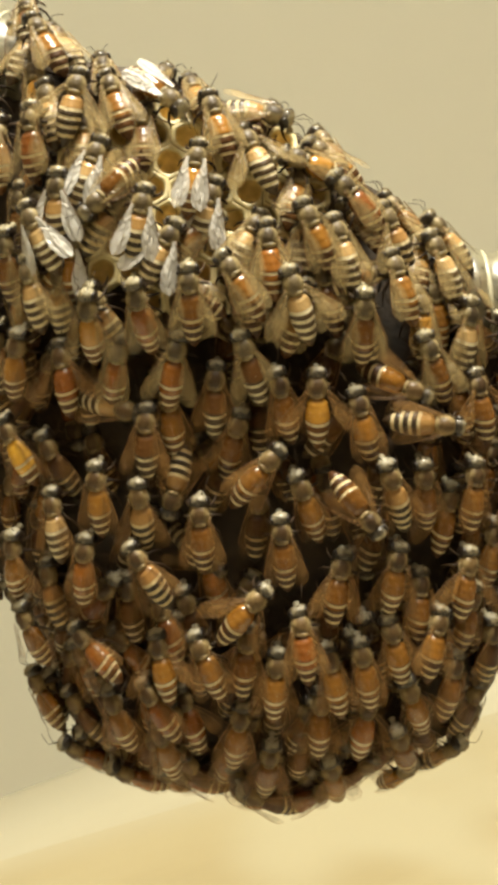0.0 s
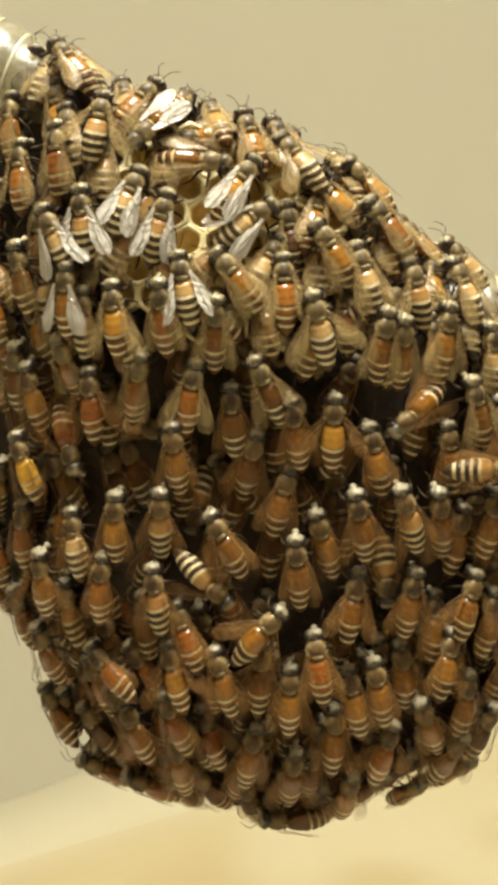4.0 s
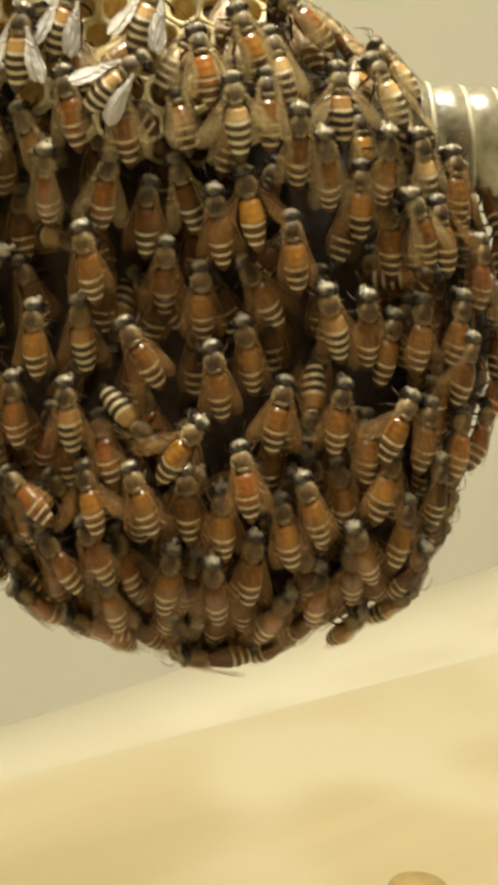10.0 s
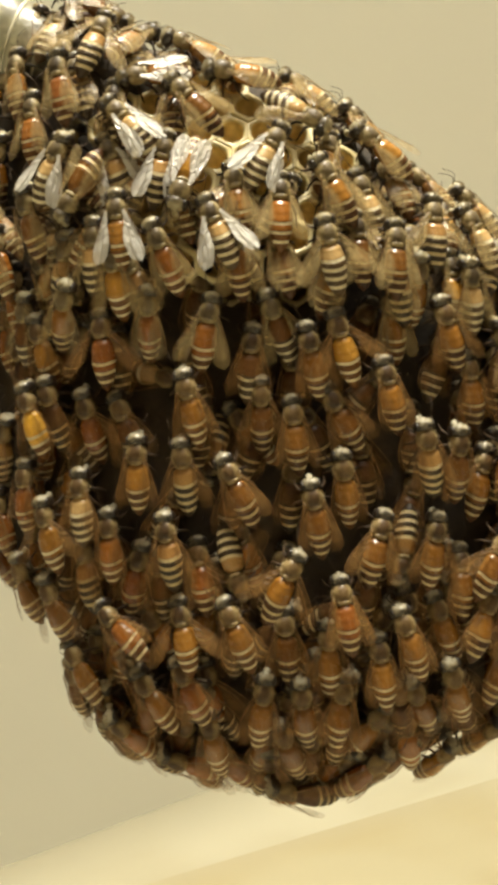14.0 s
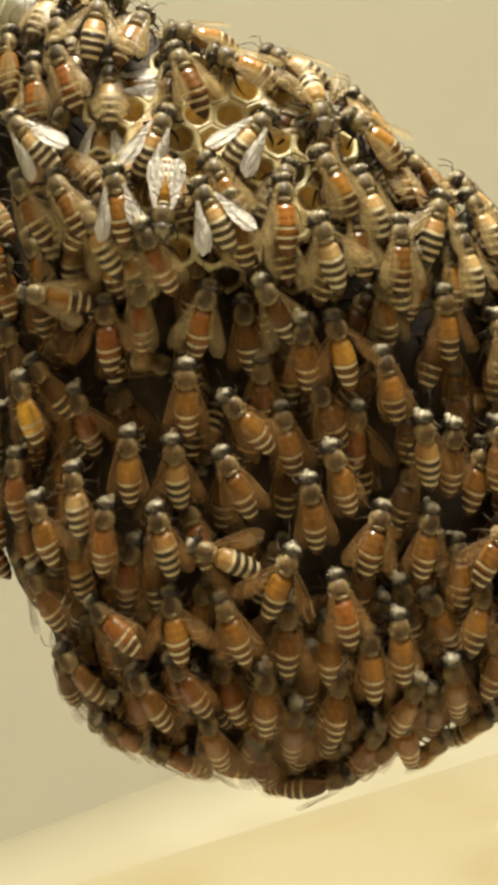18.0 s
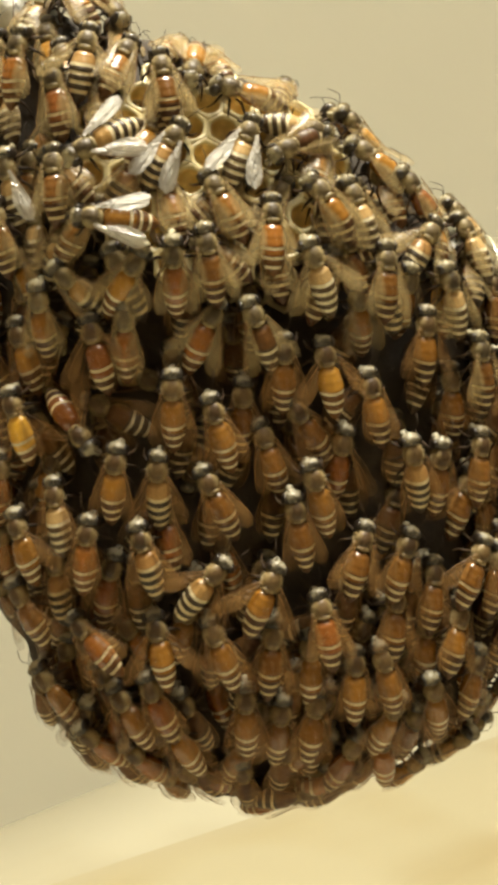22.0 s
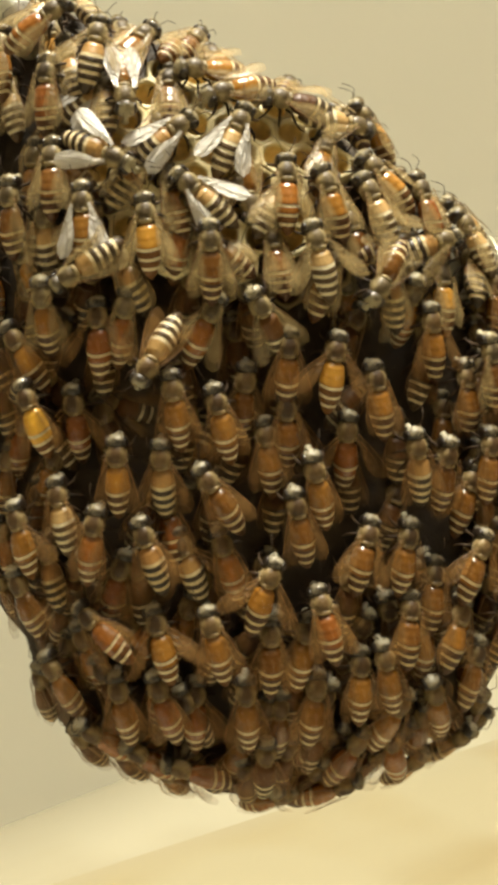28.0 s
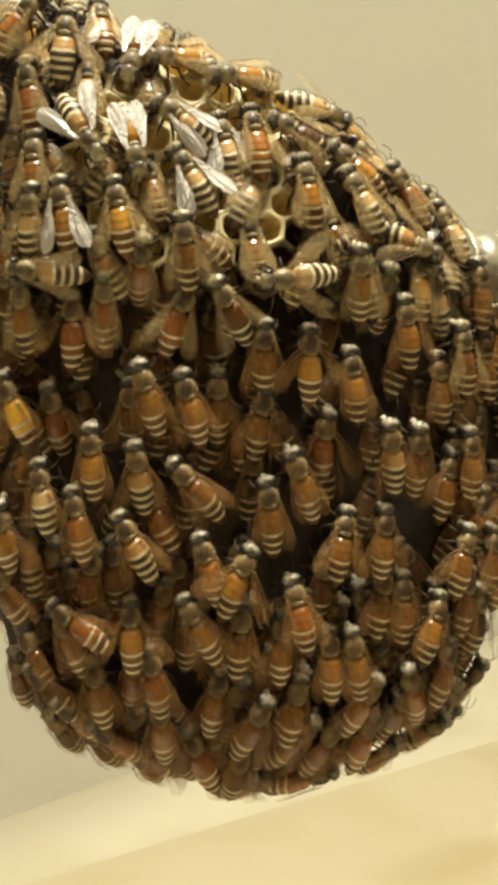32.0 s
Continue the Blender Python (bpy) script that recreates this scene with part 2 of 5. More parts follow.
BROWN = surface("brown_shell", [(0.0, (0.150, 0.060, 0.010)), (0.5, (0.215, 0.089, 0.014)), (1.0, (0.315, 0.142, 0.022))], 500, 0.24, 0.08, 4, by="chance", coat=0.5, grain=0.25)
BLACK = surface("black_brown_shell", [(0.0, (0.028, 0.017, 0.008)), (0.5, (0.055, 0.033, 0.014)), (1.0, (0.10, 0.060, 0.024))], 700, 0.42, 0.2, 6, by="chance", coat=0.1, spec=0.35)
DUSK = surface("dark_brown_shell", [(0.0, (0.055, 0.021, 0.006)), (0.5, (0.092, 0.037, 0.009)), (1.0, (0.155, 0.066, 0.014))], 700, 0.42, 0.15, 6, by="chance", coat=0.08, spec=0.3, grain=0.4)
PALE_FUR = surface("pale_olive_hair", [(0.0, (0.30, 0.215, 0.090)), (1.0, (0.46, 0.36, 0.18))], 900, 0.7, 0.3, 5, by="chance", sheen=0.2)
CREAM = surface("cream_hair_band", [(0.0, (0.62, 0.49, 0.25)), (0.6, (0.76, 0.64, 0.38)), (1.0, (0.84, 0.75, 0.51))], 2500, 0.6, 0.8, 3, by="chance", sheen=0.1, grain=0.3)


def wing_material(name, tint, clear, rough, vein_tint=(0.17, 0.085, 0.03), solid=0.45, ripple=0.00012, gloss=0.4):
    m, nodes, links, bsdf = node_material(name)
    co = nodes.new("ShaderNodeTexCoord")
    vor = nodes.new("ShaderNodeTexVoronoi")
    vor.feature = "DISTANCE_TO_EDGE"
    vor.inputs["Scale"].default_value = 620
    stretch = nodes.new("ShaderNodeMapping")
    stretch.inputs["Scale"].default_value = (1.7, 0.5, 1)
    links.new(co.outputs["Object"], stretch.inputs["Vector"])
    links.new(stretch.outputs[0], vor.inputs["Vector"])
    vein = ramp(nodes, [(0.02, (1, 1, 1)), (0.07, (0, 0, 0))])
    links.new(vor.outputs["Distance"], vein.inputs[0])
    col = nodes.new("ShaderNodeMix")
    col.data_type = "RGBA"
    col.inputs["A"].default_value, col.inputs["B"].default_value = (*tint, 1), (*vein_tint, 1)
    links.new(vein.outputs[0], col.inputs["Factor"])
    links.new(col.outputs["Result"], bsdf.inputs["Base Color"])
    al = nodes.new("ShaderNodeMapRange")
    al.inputs["To Min"].default_value, al.inputs["To Max"].default_value = clear, solid
    links.new(vein.outputs[0], al.inputs["Value"])
    links.new(al.outputs[0], bsdf.inputs["Alpha"])
    wave = nodes.new("ShaderNodeTexNoise")
    wave.inputs["Scale"].default_value, wave.inputs["Detail"].default_value = 900, 4
    links.new(stretch.outputs[0], wave.inputs["Vector"])
    add = nodes.new("ShaderNodeMath")
    add.operation = "ADD"
    links.new(wave.outputs["Fac"], add.inputs[0])
    links.new(vein.outputs[0], add.inputs[1])
    b = nodes.new("ShaderNodeBump")
    b.inputs["Strength"].default_value, b.inputs["Distance"].default_value = 0.6, ripple
    links.new(add.outputs[0], b.inputs["Height"])
    links.new(b.outputs[0], bsdf.inputs["Normal"])
    bsdf.inputs["Roughness"].default_value = rough
    bsdf.inputs["Specular IOR Level"].default_value = gloss
    bsdf.inputs["Coat Weight"].default_value = gloss * 0.7
    bsdf.inputs["Coat Roughness"].default_value = 0.22
    return m


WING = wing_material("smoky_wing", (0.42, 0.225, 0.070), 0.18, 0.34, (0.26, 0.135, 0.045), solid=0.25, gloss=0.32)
LIT_WING = wing_material("lit_tan_wing", (0.50, 0.37, 0.165), 0.27, 0.26, (0.36, 0.24, 0.10), solid=0.33)
# Real gloss, plus a white near-opaque tint that paints in the lamp's glare.
GLARE_WING = wing_material("glossy_glare_wing", (0.84, 0.81, 0.74), 0.66, 0.12, (0.78, 0.74, 0.66), 0.72, 0.0030, gloss=1.0)
EDGE = surface("wing_edge_vein", [(0.3, (0.13, 0.065, 0.022)), (0.7, (0.20, 0.11, 0.04))], 900, 0.4, 0.2, 4)

# ---- mesh helpers ----


def mesh_of(name, bm, material, smooth=True):
    me = bpy.data.meshes.new(name)
    bm.to_mesh(me)
    bm.free()
    for m in material if isinstance(material, (list, tuple)) else [material]:
        me.materials.append(m)
    if smooth:
        me.shade_smooth()
    return me


def part(name, bm, material, parent, label=""):
    me = bm if isinstance(bm, bpy.types.Mesh) else mesh_of(name, bm, material)
    ob = new(name, me)
    ob.parent = parent
    return tagged(ob, label)


def thing(name, label, category, group="", kind=""):
    ob = new(name)
    ob.empty_display_size = 0.001
    return tagged(ob, label, category, group, kind)


def ring_tube(bm, stations, sides=8, flat=1.0, mats=None, cap=True):
    """A tube through stations of centre, radius and (optional) frame axes in x and z."""
    rings = []
    for c, r, ax, az in stations:
        rings.append([bm.verts.new(Vector(c) + Vector(ax) * (r * math.cos(2 * math.pi * k / sides)) + Vector(az) * (r * flat * math.sin(2 * math.pi * k / sides))) for k in range(sides)])
    for n, (a, b) in enumerate(zip(rings, rings[1:])):
        for k in range(sides):
            f = bm.faces.new((a[k], a[(k + 1) % sides], b[(k + 1) % sides], b[k]))
            if mats:
                f.material_index = mats[n]
    if cap:
        bm.faces.new(rings[0][::-1])
        f = bm.faces.new(rings[-1])
        if mats:
            f.material_index = mats[-1]
    bmesh.ops.recalc_face_normals(bm, faces=bm.faces)
    return bm


def limb(points, radii, sides=6):
    bm = bmesh.new()
    pts = [Vector(p) for p in points]
    st = []
    for i, p in enumerate(pts):
        d = (pts[min(i + 1, len(pts) - 1)] - pts[max(i - 1, 0)]).normalized()
        ax = d.cross(Vector((0, 0.3, 1))).normalized()
        st.append((p, radii[i], ax, d.cross(ax)))
    return ring_tube(bm, st, sides)


def hairs(bm, count, place, length, width, seed, mat=0):
    rnd = random.Random(seed)
    for _ in range(count):
        p, n = place(rnd)
        n = (n + Vector((rnd.uniform(-0.5, 0.5), rnd.uniform(-0.7, 0.3), rnd.uniform(-0.3, 0.5)))).normalized()
        s = n.cross(Vector((rnd.uniform(-1, 1), rnd.uniform(-1, 1), rnd.uniform(-1, 1)))).normalized() * width
        f = bm.faces.new([bm.verts.new(v) for v in (p - s, p + s, p + n * (length * rnd.uniform(0.6, 1.2)))])
        f.material_index = mat


def ellipsoid(centre, radii, sub=2, lump=0.0):
    bm = bmesh.new()
    bmesh.ops.create_icosphere(bm, subdivisions=sub, radius=1)
    for v in bm.verts:
        k = 1 + lump * noise.noise(v.co * 2.3)
        v.co = Vector(centre) + Vector((v.co.x * radii[0], v.co.y * radii[1], v.co.z * radii[2])) * k
    return bm


MM = 0.001

# ---- the swarm's form: half-widths round its middle, a front and a back bulge (millimetres) ----
MID = (2.0, -1.0)
REACH = (29.3, 29.4, 29.4, 29.3, 28.9, 28.6, 29.1, 30.6, 32.7, 35.1, 38.2, 42.0, 49.6, 45.2, 39.1, 35.0, 32.1, 30.6, 29.1, 29.1, 29.1, 29.1, 29.1, 31.6, 32.9, 32.8, 32.8, 33.4, 33.2, 32.6, 32.8, 33.3, 32.2, 30.4, 29.1, 29.2)


def deep(a):
    """Depth of the rim, which comes forward along the top."""
    return 15 - 5.5 * max(0.0, math.sin(a)) - 3.0 * max(0.0, -math.sin(a))



def reach(a):
    s = (a / (2 * math.pi) * len(REACH)) % len(REACH)
    i, k = int(s), s - int(s)
    k = k * k * (3 - 2 * k)
    return REACH[i % len(REACH)] * (1 - k) + REACH[(i + 1) % len(REACH)] * k


def front(x, z):
    """Depth of the swarm's front skin at x, z; all in millimetres."""
    dx, dz = x - MID[0], z - MID[1]
    rho = min(math.hypot(dx, dz) / reach(math.atan2(dz, dx) % (2 * math.pi)), 1.0)
    d = deep(math.atan2(dz, dx))
    return d - (d - 1) * math.sqrt(max(1 - rho ** 2.3, 0.0))


def shelf(x, z):
    """The thick honey rim of the comb stands out over the curtain of bees below it."""
    k = min(max((z - 10.5) / 5.0, 0.0), 1.0)
    return 2.0 * k * k * (3 - 2 * k) * max(0.0, 1 - ((x - 1) / 26) ** 4)


def skin(x, z, h):
    """Place on the skin and its outward normal."""
    e = 1.2

    def out(x, z):
        return front(x, z) - shelf(x, z)

    gx, gz = (out(x + e, z) - out(x - e, z)) / (2 * e), (out(x, z + e) - out(x, z - e)) / (2 * e)
    gx, gz = max(-2.2, min(2.2, gx)), max(-2.2, min(2.2, gz))
    n = Vector((gx, -1.0, gz)).normalized()
    rest = Vector((x, front(x, z), z))
    return rest + (Vector((0, -103, 4)) - rest).normalized() * shelf(x, z) + n * h, n


def seat(x, z, heading, h, pitch=0.0):
    """Pose of a bee on the skin. heading: degrees, 0 with the head up, positive turned to the left."""
    p, n = skin(x, z, h)
    a = radians(heading)
    want = Vector((-math.sin(a), 0, math.cos(a)))
    fwd = (want - n * want.dot(n)).normalized()
    fwd = (fwd - n * math.sin(radians(pitch))).normalized()
    right = fwd.cross(n).normalized()
    up = right.cross(fwd)
    m = Matrix((right, fwd, up)).transposed().to_4x4()
    m.translation = p * MM + fwd * (0.45 * MM)
    return m


# ---- the room ----


def box_mesh(lo, hi, bevel=0.0, seg=3):
    bm = bmesh.new()
    bmesh.ops.create_cube(bm, size=1)
    for v in bm.verts:
        v.co = Vector([lo[i] + (v.co[i] + 0.5) * (hi[i] - lo[i]) for i in range(3)])
    if bevel:
        bmesh.ops.bevel(bm, geom=bm.edges[:], offset=bevel, segments=seg, profile=0.5, affect="EDGES")
    return bm


def setting(name, lo, hi, material, label, category):
    ob = new(name, mesh_of(name, box_mesh(lo, hi), material, False))
    return tagged(ob, label, category, kind="structure")


setting("wall_north", (-1.5, 0.52, -0.9), (1.5, 0.62, 4.8), WALL, "plain warm beige painted wall far behind the swarm", "wall")
# Added out of view: brown walls and ceiling hold down the fill on the swarm.
setting("wall_south", (-1.5, -1.25, -0.9), (1.5, -1.15, 4.8), UNSEEN_WALL, "unseen brown wall facing the swarm, dark to cut fill light", "wall")
setting("wall_east", (1.5, -1.25, -0.9), (1.6, 0.62, 4.8), UNSEEN_WALL, "unseen brown side wall, dark to cut fill light", "wall")
setting("wall_west", (-1.6, -1.25, -0.9), (-1.5, 0.62, 4.8), UNSEEN_WALL, "unseen brown side wall, dark to cut fill light", "wall")
# Unseen floor, kept pale as a reflector for the wall's lower part.
setting("floor", (-1.6, -1.25, -1.0), (1.6, 0.62, -0.9), WALL, "unseen pale floor that bounces light onto the wall", "floor")
setting("ceiling", (-1.6, -1.25, 4.8), (1.6, 0.62, 4.9), UNSEEN_WALL, "unseen brown ceiling, dark to cut fill light", "ceiling")

# table: a pale plank with a warm board lying across it
TABLE_Z = -0.085
table = thing("table", "pale planed wooden table under the hanging swarm", "table")
table.matrix_basis = pose(-0.022, 0.180, TABLE_Z, 0, 0, 54.0)
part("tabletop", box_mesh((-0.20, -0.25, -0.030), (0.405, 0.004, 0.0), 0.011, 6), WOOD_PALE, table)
for lx, ly in ((-0.17, -0.22), (0.36, -0.22), (-0.17, -0.03), (0.36, -0.03)):
    part("leg", box_mesh((lx - 0.02, ly - 0.02, -0.815), (lx + 0.02, ly + 0.02, -0.030), 0.003, 2), WOOD_PALE, table)
board = thing("board", "warm-toned smooth wooden board lying across the pale table", "board")
board.matrix_basis = pose(0.0, 0.137, TABLE_Z, 0, 0, 42.0)
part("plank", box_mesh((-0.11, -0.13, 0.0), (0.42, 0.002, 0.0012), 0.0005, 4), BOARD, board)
peg = part("peg", limb([(-0.0254, -0.074, 0.0010), (-0.0254, -0.074, 0.0020)], [0.0046, 0.0042], 18), PEG, board, "short brown wooden peg")

# ---- the perch: a ringed plastic tube ----
perch = thing("tube", "ringed translucent cream plastic tube the swarm hangs from", "tube")


SLEEVE_RINGS = []


def perch_mesh():
    ctrl = [Vector(p) for p in ((150, 17, 12), (85, 14, 13.6), (48, 12, 15.2), (32, 11.5, 16.0), (20, 11.5, 17.2), (10, 12, 20), (-8, 12.5, 28), (-27, 12, 40.5), (-60, 11, 58), (-120, 6, 84))]
    pts = []
    for i in range(len(ctrl) - 1):
        p0, p1, p2, p3 = ctrl[max(i - 1, 0)], ctrl[i], ctrl[i + 1], ctrl[min(i + 2, len(ctrl) - 1)]
        steps = max(2, int((p2 - p1).length / 0.55))
        for k in range(steps):
            t = k / steps
            pts.append(0.5 * ((2 * p1) + (p2 - p0) * t + (2 * p0 - 5 * p1 + 4 * p2 - p3) * t * t + (3 * p1 - p0 - 3 * p2 + p3) * t ** 3))
    st, run = [], 0.0
    for i, p in enumerate(pts):
        d = (pts[min(i + 1, len(pts) - 1)] - pts[max(i - 1, 0)]).normalized()
        run += (p - pts[i - 1]).length if i else 0
        az = (Vector((0, 0, 1)) - d * d.z).normalized()
        az = (az + d * 0.22).normalized()
        w = (run % 3.0) / 3.0
        r = 4.95 + 0.28 * math.sin(math.pi * w) ** 2 + 0.14 * noise.noise(p * 0.5)
        if i and w < last:
            SLEEVE_RINGS.append((p, d.cross(az).normalized(), az))
        last = w
        st.append((p * MM, r * MM, d.cross(az).normalized(), az))
    return ring_tube(bmesh.new(), st, 28)


part("sleeve", perch_mesh(), PLASTIC, perch)


def hoop_mesh():
    """A slender raised hoop round the tube."""
    bm = bmesh.new()
    rings = []
    for k in range(28):
        a = 2 * math.pi * k / 28
        c = Vector((math.cos(a), math.sin(a), 0))
        rings.append([bm.verts.new((c * (4.93 + 0.20 * math.cos(b)) + Vector((0, 0, 0.30 * math.sin(b)))) * MM) for b in (0, 1.26, 2.51, 3.77, 5.03)])
    for k in range(28):
        for j in range(5):
            bm.faces.new((rings[k][j], rings[k][(j + 1) % 5], rings[(k + 1) % 28][(j + 1) % 5], rings[(k + 1) % 28][j]))
    bmesh.ops.recalc_face_normals(bm, faces=bm.faces)
    return mesh_of("hoop", bm, GLOSSY_HOOP)


hoop = hoop_mesh()
for p, ax, az in SLEEVE_RINGS:
    h = part("hoop", hoop, None, perch)
    m = Matrix((ax, az, ax.cross(az))).transposed().to_4x4()
    m.translation = p * MM
    h.matrix_basis = m

# ---- the comb under the bees ----
comb = thing("comb", "wax comb with pale open cells built round the tube", "comb")


def body_mesh(inset):
    bm = bmesh.new()
    na, nr = 64, 26
    rows = []
    for side in (0, 1):
        for j in range(nr + 1):
            rho = math.sin(j / nr * math.pi / 2)
            if side and j == nr:
                continue
            ring = []
            for k in range(na):
                a = 2 * math.pi * k / na
                r = (reach(a) - 0.5) * rho
                b = (deep(a) - 1 - inset) * math.sqrt(max(1 - rho ** 2.3, 0))
                p = Vector((MID[0] + r * math.cos(a), deep(a) + (b * 0.9 if side else -b), MID[1] + r * math.sin(a)))
                p += Vector((noise.noise(p * 0.35), noise.noise(p * 0.35 + Vector((9, 0, 0))), noise.noise(p * 0.35 + Vector((0, 9, 0))))) * 0.8
                ring.append(bm.verts.new(p * MM))
            rows.append((side, j, ring))
    front_rows = [r for s, j, r in rows if s == 0 and j > 0]
    back_rows = [r for s, j, r in rows if s == 1 and j > 0] + [front_rows[-1]]
    for some in (front_rows, back_rows):
        for a, b in zip(some, some[1:]):
            for k in range(na):
                bm.faces.new((a[k], a[(k + 1) % na], b[(k + 1) % na], b[k]))
        bm.faces.new(some[0])
    for s, j, r in rows:
        if j == 0:
            for v in r:
                bm.verts.remove(v)
    bmesh.ops.recalc_face_normals(bm, faces=bm.faces)
    return bm


part("core", body_mesh(3.5), CORE, comb, "swarm interior, coloured dark as the shade between bees")


def cell_mesh(name, material, deep, inner):
    """An open six-sided cell, 2.9 mm across, with thick rounded walls."""
    bm = bmesh.new()
    prof = [(1.74, -deep), (1.74, -0.10), (1.68, -0.02), (1.45, 0.0), (1.24, -0.04), (1.14, -0.25), (1.08, -deep * 0.75), (0.5, -deep * 0.97)]
    rings = []
    for r, z in prof:
        ring = []
        for k in range(18):
            a = 2 * math.pi * k / 18
            hexa = math.cos(math.pi / 6) / math.cos((a % (math.pi / 3)) - math.pi / 6)
            mixr = 0.2 if r < 1.4 else 1.0
            rr = r * (hexa * mixr + (1 - mixr) * 0.98)
            ring.append(bm.verts.new(Vector((rr * math.cos(a), rr * math.sin(a), z)) * MM))
        rings.append(ring)
    for n, (a, b) in enumerate(zip(rings, rings[1:])):
        for k in range(18):
            bm.faces.new((a[k], a[(k + 1) % 18], b[(k + 1) % 18], b[k])).material_index = int(n >= 5)
    bm.faces.new(rings[-1]).material_index = 1
    bmesh.ops.recalc_face_normals(bm, faces=bm.faces)
    return mesh_of(name, bm, [material, inner])


CELLS = [cell_mesh("cell", WAX, 1.9, AMBER), cell_mesh("cell", WAX, 1.6, AMBER)]
SHADE_CELL = cell_mesh("cell", SHADE_WAX, 1.9, SHADE_FLOOR)
rnd = random.Random(5)
for row in range(-1, 10):
    for col in range(-6, 6):
        x, z = -3.0 + (col + 0.5 * (row % 2)) * 2.95, 13.2 + row * 2.56
        crown = ((x + 3.5) / 12.5) ** 2 + ((z - 25.5) / 10.5) ** 2 < 1
        if not (crown or ((x - 1.0) / 7.0) ** 2 + ((z - 15.5) / 4.2) ** 2 < 1) or front(x, z) > 6.6:
            continue
        m = seat(x, z, 30 + rnd.uniform(-4, 4), (-0.2 if crown else -1.0) + rnd.uniform(-0.15, 0.15))
        c = part("cell", rnd.choice(CELLS) if crown else SHADE_CELL, None, comb)
        c.matrix_basis = m

# ---- bees (their own measure: a worker is 7.8 mm long) ----
def abdomen_mesh(kind):
    """Two glossy foremost rings, then overlapping rings that each begin with a bowed hair band; tapered, flattened and drooping."""
    # Kind d is darkened all over: the shade of half-hidden bees, put into colour.
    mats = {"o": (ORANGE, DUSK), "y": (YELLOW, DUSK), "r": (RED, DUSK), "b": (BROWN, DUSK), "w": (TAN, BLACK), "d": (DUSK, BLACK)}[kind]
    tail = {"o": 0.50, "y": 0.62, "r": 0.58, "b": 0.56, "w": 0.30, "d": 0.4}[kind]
    prof = [(0.0, 0.58), (0.04, 0.86), (0.12, 1.06), (0.28, 1.20), (0.46, 1.22), (0.64, 1.09), (0.78, 0.90), (0.90, 0.60), (0.97, 0.30), (1.0, 0.08)]

    def radius(s):
        for (a, ra), (b, rb) in zip(prof, prof[1:]):
            if s <= b:
                k = (s - a) / (b - a)
                return ra + (rb - ra) * k
        return prof[-1][1]

    st, index, length = [], [], 5.2
    cuts, banded = ([0.0, 0.13, 0.28, 0.44, 0.60, 0.76, 0.90], range(2, 6)) if kind == "w" else ([0.0, 0.15, 0.31, 0.46, 0.63, 0.79, 0.92], range(3, 6))
    bandw = 0.068 if kind == "w" else 0.054
    for n, s0 in enumerate(cuts):
        s1 = cuts[n + 1] if n + 1 < len(cuts) else 1.0
        first = n in banded
        stops = [s0, s0 + (bandw if first else 0.02), (s0 + s1) / 2 + 0.02, s1 - 0.012, s1 - 0.002]
        for j, s in enumerate(stops):
            lip = (0.0, 0.025, 0.05, 0.07, 0.02)[j] * (0.2 if n < 2 else 1.0)
            r = radius(s) + lip * min(1, radius(s))
            y = 0.42 - s * length
            st.append((Vector((0, y, -0.05 - 0.6 * s * s)) * B, r * B, (1, 0, 0), (0, -0.30 * s ** 0.5, 1)))
            index.append(2 if (j == 0 and first) else (0 if s < tail else 1))
    bm = ring_tube(bmesh.new(), st, 22, 0.84, index[:-1] + [1])
    for v in bm.verts:
        v.co.y += 0.20 * B * (v.co.x / (1.1 * B)) ** 2

    def on(r):
        s = r.uniform(0.05, 0.95)
        a = r.uniform(0, 2 * math.pi)
        n = Vector((math.cos(a), -0.6, math.sin(a) * 0.84))
        return Vector((radius(s) * math.cos(a), 0.42 - s * length, -0.05 - 0.55 * s * s + radius(s) * 0.84 * math.sin(a))) * B, n

    hairs(bm, 60, on, 0.22 * B, 0.012 * B, 3, 2)
    return mesh_of("abdomen", bm, [mats[0], mats[1], CREAM])


def thorax_mesh(fur):
    """A round domed shield with a crescent plate at its hind rim, in a thick collar of pale hair."""
    bm = ellipsoid((0, 1.52 * B, 0.06 * B), (0.98 * B, 1.16 * B, 0.98 * B), 3, 0.08)
    for v in bm.verts:
        if v.co.z > 0.4 * B:
            v.co.z = 0.4 * B + (v.co.z - 0.4 * B) * 0.86
    plate = ellipsoid((0, 0.66 * B, 0.52 * B), (0.66 * B, 0.30 * B, 0.34 * B), 2)
    me = bpy.data.meshes.new("plate")
    plate.to_mesh(me)
    plate.free()
    bm.from_mesh(me)

    def on(r):
        a = r.uniform(0, 2 * math.pi)
        n = Vector((math.cos(a), 0.9 * math.sin(a), r.gauss(-0.05, 0.28))).normalized()
        return Vector((n.x * 0.97, 1.52 + n.y * 1.14, 0.06 + n.z * 0.95)) * B, n

    hairs(bm, 340, on, 0.30 * B, 0.030 * B, 7, 1)
    return mesh_of("thorax", bm, [fur, PALE_FUR])


